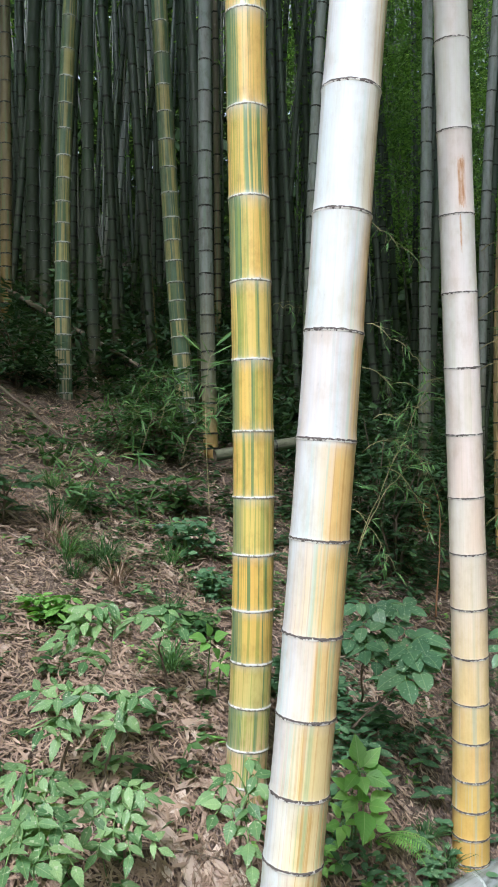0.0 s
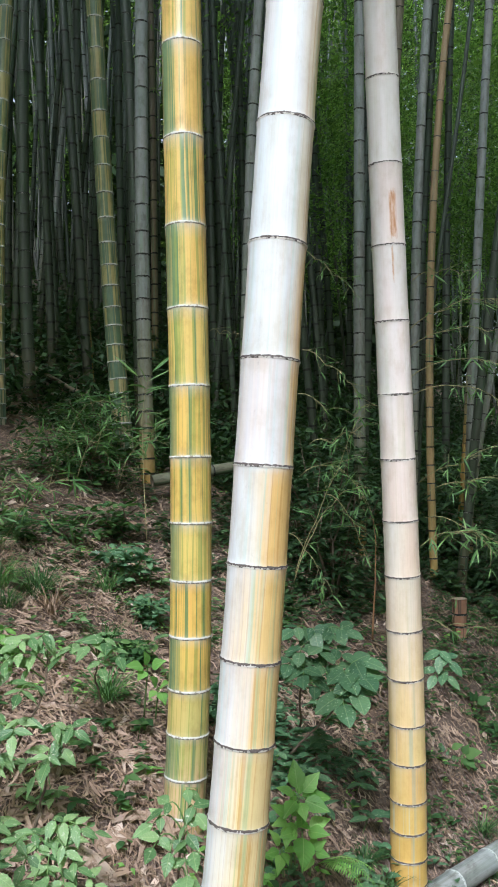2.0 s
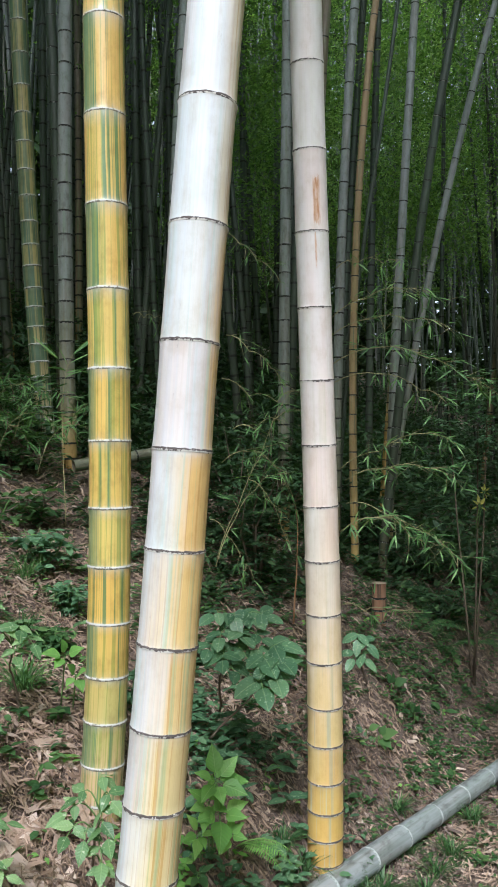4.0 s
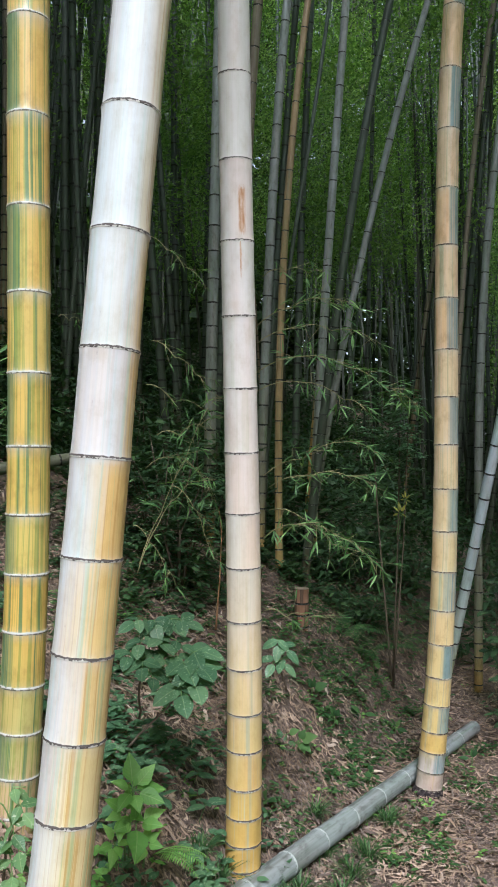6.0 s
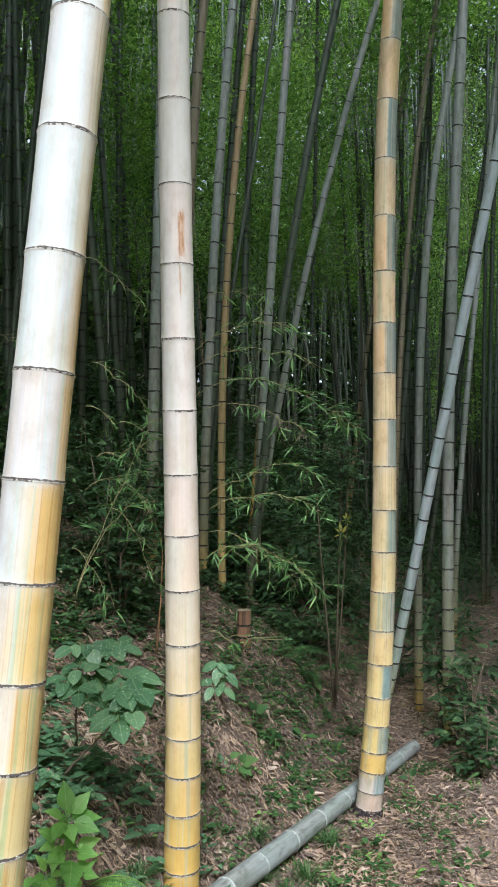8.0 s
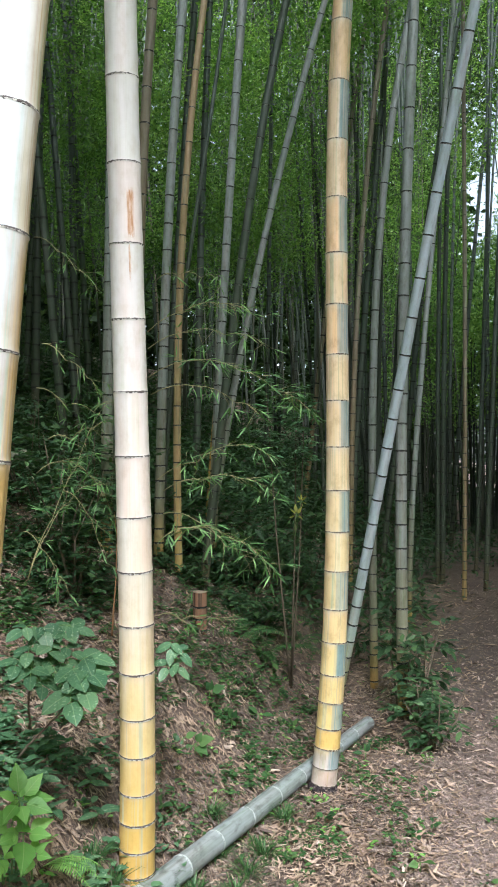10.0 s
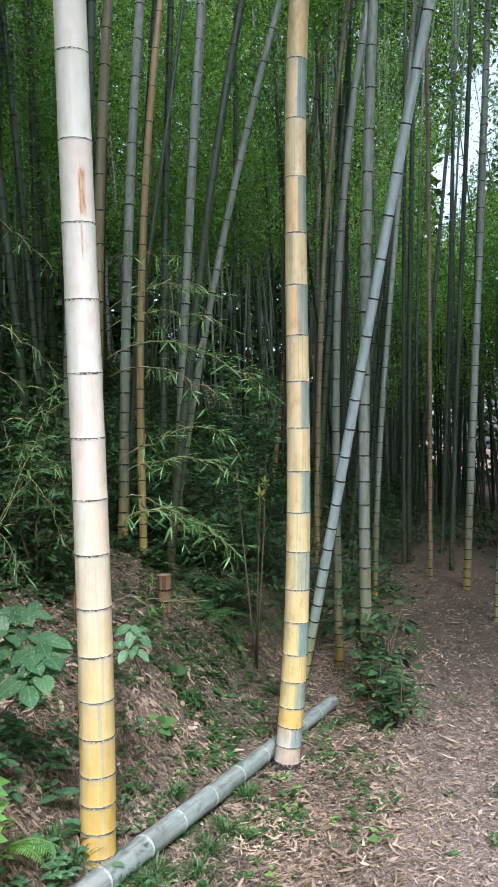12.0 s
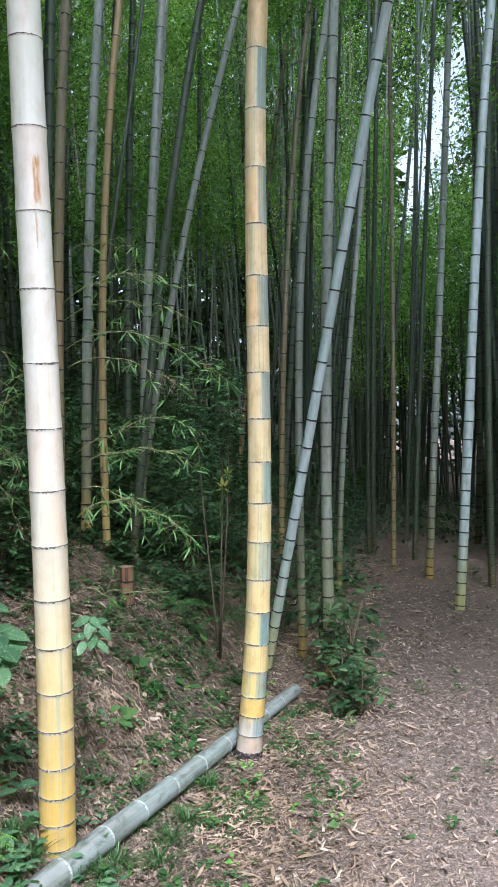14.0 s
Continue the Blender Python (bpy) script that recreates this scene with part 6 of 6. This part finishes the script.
for k, (gx, gy, gl, gm, words) in enumerate(((-0.60, 3.28, 0.34, M_HERB, "long dark grass hanging over the bank"), (-0.72, 3.22, 0.32, M_BLADE, "long green grass hanging over the bank"), (-0.52, 3.2, 0.3, M_DRY, "tuft of dry straw-coloured grass on the bank"),
                                              (-0.83, 3.5, 0.34, M_HERB, "long dark grass hanging over the bank"), (-0.78, 3.3, 0.3, M_DRY, "tuft of dry straw-coloured grass on the bank"), (-0.35, 3.6, 0.26, M_BLADE, "long green grass hanging over the bank"),
                                              (-0.30, 3.1, 0.22, M_HERB, "long dark grass hanging over the bank"), (-0.95, 3.9, 0.3, M_BLADE, "long green grass hanging over the bank"))):
    grass((gx, gy), 80, gl, words, 40 + k, gm)
grass((0.65, 2.66), 100, 0.19, "short grass tuft beside the log", 10)
grass((0.84, 2.73), 100, 0.19, "short grass tuft beside the log", 11)
grass((0.97, 2.77), 100, 0.19, "short grass tuft beside the log", 12)
grass((1.20, 2.85), 100, 0.19, "short grass tuft beside the log", 13)
grass((1.32, 2.98), 100, 0.19, "short grass tuft beside the log", 15)
grass((1.13, 3.00), 100, 0.19, "short grass tuft beside the log", 16)
grass((1.11, 2.72), 100, 0.19, "short grass tuft beside the log", 17)
grass((0.89, 2.70), 100, 0.19, "short grass tuft beside the log", 18)
grass((1.18, 3.22), 100, 0.19, "short grass tuft beside the log", 19)
grass((1.51, 3.20), 100, 0.19, "short grass tuft beside the log", 20)
grass((0.59, 2.70), 100, 0.19, "short grass tuft beside the log", 21)

# ---------- low herbs on the bank and trail edge ----------


def herbs(n, seed, leaf, material, label, choose, r_lo=1.5, r_hi=8.5, plain=False):
    g = np.random.default_rng(seed)
    b, w, s, ln = [], [], [], []
    made = 0
    while made < n:
        r, a = g.uniform(r_lo, r_hi), math.radians(g.uniform(-24, 56))
        x, y = r * math.sin(a), r * math.cos(a)
        if g.random() > choose(x, y):
            continue
        made += 1
        z = floor_z(x, y)
        k = int(g.integers(4, 10))
        tall = g.uniform(0.015, 0.09) * leaf / 0.05
        for i in range(k):
            t = g.uniform(0, 2 * math.pi)
            rise = g.uniform(0.1, 0.7)
            lift = g.uniform(0.2, 1) * tall
            b.append((x + g.normal(0, 0.012), y + g.normal(0, 0.012), z + lift))
            w.append((math.cos(t), math.sin(t), rise))
            s.append((-math.sin(t), math.cos(t), g.normal(0, 0.25)))
            ln.append(g.uniform(0.5, 1.2) * leaf)
    ln = np.array(ln)
    rows = np.array(b), np.array(w), np.array(s), ln, ln * 0.42
    v, f = diamonds(*rows) if plain else blades(*rows, 0.35, 0.75)
    return bulk_object("undergrowth", v, f, material, label, "undergrowth")


def patch(x, y, f=1.3, o=0.0):
    return sstep(-0.02, 0.32, noise.noise(Vector((x * f + o, y * f, 2.2 + o))))


herbs(1300, 41, 0.042, M_HERB, "small green herbs growing through the leaf litter", lambda x, y: patch(x, y) * (0.05 + 0.95 * sstep(-0.5, 0.3, bank(x, y))) * (0.12 + 0.88 * sstep(2.4, 3.4, math.hypot(x, y))))
herbs(750, 42, 0.065, M_DEEP, "dark low foliage on the shaded bank", lambda x, y: patch(x, y, 0.9, 3.0) * sstep(0.3, 0.9, bank(x, y)) * sstep(3.6, 4.5, y) * (0.12 + 0.88 * sstep(-0.2, 0.5, x)))
herbs(1300, 45, 0.042, M_HERB, "green herbs and seedlings covering the foot of the bank", lambda x, y: (0.1 + 0.9 * patch(x, y, 3.6, 9.0)) * sstep(-0.35, 0.1, bank(x, y)) * (1 - sstep(1.2, 2.0, bank(x, y))) * (0.12 + 0.88 * sstep(-0.1, 0.6, x)), 3.4, 6.2)
herbs(420, 43, 0.035, M_BRIGHT, "bright young herbs dotted along the trail edge", lambda x, y: sstep(-1.2, 0.1, bank(x, y)))
herbs(10500, 44, 0.075, M_DEEP, "dense dark undergrowth among the far culms", lambda x, y: (0.6 + 0.4 * patch(x, y, 0.7, 6.0)) * sstep(0.1, 0.8, bank(x, y)), 5.6, 13.0, True)

herbs(220, 46, 0.10, M_DEEP, "undergrowth where the trail bends away", lambda x, y: 0.3 + 0.7 * patch(x, y, 0.6, 4.0), 9.3, 16.0, True)
herbs(260, 48, 0.055, M_MIDLEAF, "broad green seedlings in the hollow beside the cream culm", lambda x, y: (0.1 + 0.9 * patch(x, y, 2.6, 2.0)) * sstep(0.15, 0.35, x) * (1 - sstep(0.75, 1.0, x)), 2.3, 3.5)
herbs(420, 47, 0.036, M_HERB, "small green weeds beside the log", lambda x, y: (0.08 + 0.92 * patch(x, y, 3.0, 5.0)) * sstep(-1.05, -0.8, bank(x, y)) * (1 - sstep(-0.1, 0.2, bank(x, y))), 2.2, 4.6)


def thicket(n, seed, r_lo, r_hi, lo, hi, tall, label):
    """Loose knee-high growth that stands between the far culms."""
    g = np.random.default_rng(seed)
    r, a = np.sqrt(g.uniform(r_lo ** 2, r_hi ** 2, n)), np.radians(g.uniform(lo, hi, n))
    x, y = r * np.sin(a), r * np.cos(a)
    base = np.stack([x, y, np.array([floor_z(p, q) for p, q in zip(x, y)])], 1)
    top = g.uniform(0.2, 1.0, n) * tall
    k = 34
    up = np.repeat(top, k) * g.uniform(0.08, 1.0, n * k)
    pts = np.repeat(base, k, 0) + g.normal(0, 1, (n * k, 3)) * np.array([0.2, 0.2, 0.02])
    pts[:, 2] += up
    way = np.stack([g.normal(0, 1, n * k), g.normal(0, 1, n * k), g.normal(-0.2, 0.4, n * k)], 1)
    side = np.cross(way, g.normal(0, 0.4, (n * k, 3)) + np.array([0, 0, 1.0]))
    v, f = diamonds(pts, way, side, g.uniform(0.06, 0.14, n * k), g.uniform(0.02, 0.05, n * k))
    return bulk_object("undergrowth", v, f, M_DEEP, label, "undergrowth")


thicket(230, 61, 12.0, 18.0, 29, 60, 0.7, "dim knee-high growth between the culms beyond the trail")
thicket(1000, 62, 6.2, 12.0, -30, 33, 0.55, "dim low growth between the culms up the bank")
thicket(1500, 63, 11.0, 20.0, -2, 34, 0.7, "dark growth covering the far crest of the bank")


def sheaths(n, seed):
    """Broad curled culm sheaths that have dropped among the leaves."""
    g = np.random.default_rng(seed)
    verts, faces = [], []
    for i in range(n):
        r, a = g.uniform(1.6, 5.0), math.radians(g.uniform(-24, 46))
        x, y = r * math.sin(a), r * math.cos(a)
        if bank(x, y) < -1.05:
            continue
        broad = 0.75 if bank(x, y) < 0.1 or r > 2.5 or g.random() < 0.8 else 1.8
        t, L, w = g.uniform(0, 2 * math.pi), g.uniform(0.04, 0.10) * broad, g.uniform(0.006, 0.019) * broad
        curl, o = g.uniform(-0.5, 0.9), len(verts)
        for k in range(5):
            q = k / 4
            ww = w * (1 - 0.75 * q ** 1.5)
            for m in range(5):
                e = (m - 2) / 2
                px = x + math.cos(t) * L * q - math.sin(t) * ww * e
                py = y + math.sin(t) * L * q + math.cos(t) * ww * e
                verts.append((px, py, floor_z(px, py) + 0.012 + ww * curl * e * e * 0.6 + 0.01 * math.sin(3 * q + i) + g.normal(0, 0.0015)))
        for k in range(4):
            for m in range(4):
                faces.append((o + k * 5 + m, o + k * 5 + m + 1, o + k * 5 + m + 6, o + k * 5 + m + 5))
    return bulk_object("fallen_sheaths", verts, faces, M_SHEATH, "curled pinkish culm sheaths among the dry leaves", "leaf litter")


sheaths(1500, 51)


# ---------- felled culm, stump, dead poles and sticks ----------


def lying(name, a, b, r0, r1, gap, skin, node, label, category, segments=18, cut=True):
    """A cut culm that lies from a to b."""
    a, b = Vector(a), Vector(b)
    ob = thing(name, a, label, category)
    length = (b - a).length
    turn = (b - a).to_track_quat("Z", "Y")
    ob.rotation_mode = "QUATERNION"
    ob.rotation_quaternion = turn
    c = Culm((0, 0, 0), (0, 0, 0), (0, 0, 0), length, r0, r1)
    rng = random.Random(label)
    marks = [0.0]
    while marks[-1] < length - gap * 0.6:
        marks.append(min(length, marks[-1] + gap * rng.uniform(0.9, 1.1)))
    marks[-1] = length
    for i in range(len(marks) - 1):
        p, q = marks[i], marks[i + 1]
        bm, rings = lathe(c, [(p + (q - p) * f, c.girth(p + (q - p) * f) * k) for f, k in PROFILE], segments, rng.random())
        part("internode", bm, skin, ob)
        if i:
            r = c.girth(p)
            bm, rings = lathe(c, ((p - 0.006, r * 1.005), (p - 0.003, r * 1.035), (p + 0.003, r * 1.03), (p + 0.006, r * 1.005)), segments, rng.random(), shift=-p)
            part("node_ring", bm, node, ob)
    for h in (0.0, length):
        bm = bmesh.new()
        r = c.girth(h)
        outer = [bm.verts.new((math.cos(t) * r * 1.03, math.sin(t) * r * 1.03, h)) for t in (2 * math.pi * k / segments for k in range(segments))]
        inner = [bm.verts.new((v.co.x * 0.8, v.co.y * 0.8, h)) for v in outer]
        deep = [bm.verts.new((v.co.x * 0.8, v.co.y * 0.8, h + (0.05 if h == 0 else -0.05))) for v in outer]
        for k in range(segments):
            j = (k + 1) % segments
            bm.faces.new((outer[k], outer[j], inner[j], inner[k]))
            bm.faces.new((inner[k], inner[j], deep[j], deep[k]))
        bm.faces.new(deep)
        part("cut_end", bm, M_CUT, ob)
    return ob


lying("bamboo_log", (0.36, 2.33, 0.10), (2.46, 4.15, 0.05), 0.050, 0.037, 0.245, M_LOG, M_NODE_LOG, "felled grey-green bamboo log lying along the trail edge", "log")
lying("bamboo_log", (-0.21, 4.98, 1.475), (0.62, 5.24, 1.61), 0.038, 0.035, 0.2, M_POLE, M_NODE_DIM, "thin cut bamboo pole lying on the bank", "log", 12)
lying("bamboo_stump", (1.58, 4.62, 0.50), (1.575, 4.61, 0.79), 0.044, 0.043, 0.068, M_STUMP, M_NODE_DIM, "short brown sawn bamboo stump in the leaf litter", "stump", 16)
lying("dead_pole", (-2.6, 7.1, 3.18), (-0.62, 6.5, 2.02), 0.026, 0.014, 0.3, M_CUT, M_NODE_DIM, "fallen pale dead bamboo pole among the culms", "pole", 8)

for a, b, r in (((-1.62, 5.0, 0.10), (-0.72, 4.35, 0.05), 0.011), ((-1.05, 4.7, 0.05), (-0.55, 4.75, 0.06), 0.006), ((-0.75, 4.2, 0.03), (-0.1, 4.35, 0.16), 0.006), ((-0.62, 4.0, 0.04), (-0.06, 4.5, 0.30), 0.004)):
    pts = []
    for k in range(9):
        x, y, h = (a[i] + (b[i] - a[i]) * k / 8 for i in range(3))
        pts.append(Vector((x, y, floor_z(x, y) + h + 0.012 * math.sin(2.3 * k))))
    ob = thing("branch", pts[0], "fallen grey-brown branch lying across the bank", "branch")
    stem(ob, pts, r, r * 0.5, M_TWIG, "twig")

sticks = random.Random(77)
for n in range(46):
    r, a = sticks.uniform(1.9, 6.5), radians(sticks.uniform(-20, 30))
    x, y = r * math.sin(a), r * math.cos(a)
    if bank(x, y) < -0.3:
        continue
    t, half = sticks.uniform(0, math.pi), sticks.uniform(0.06, 0.3)
    pts = []
    for k in range(7):
        q = -half + 2 * half * k / 6
        px, py = x + q * math.cos(t), y + q * math.sin(t)
        pts.append(Vector((px, py, floor_z(px, py) + 0.012 + sticks.uniform(0, 0.012))))
    ob = thing("stick", pts[0], "thin dry twig lying on the leaf litter", "twig", "sticks on the bank")
    stem(ob, pts, sticks.uniform(0.002, 0.006), 0.0015, M_TWIG, "twig")
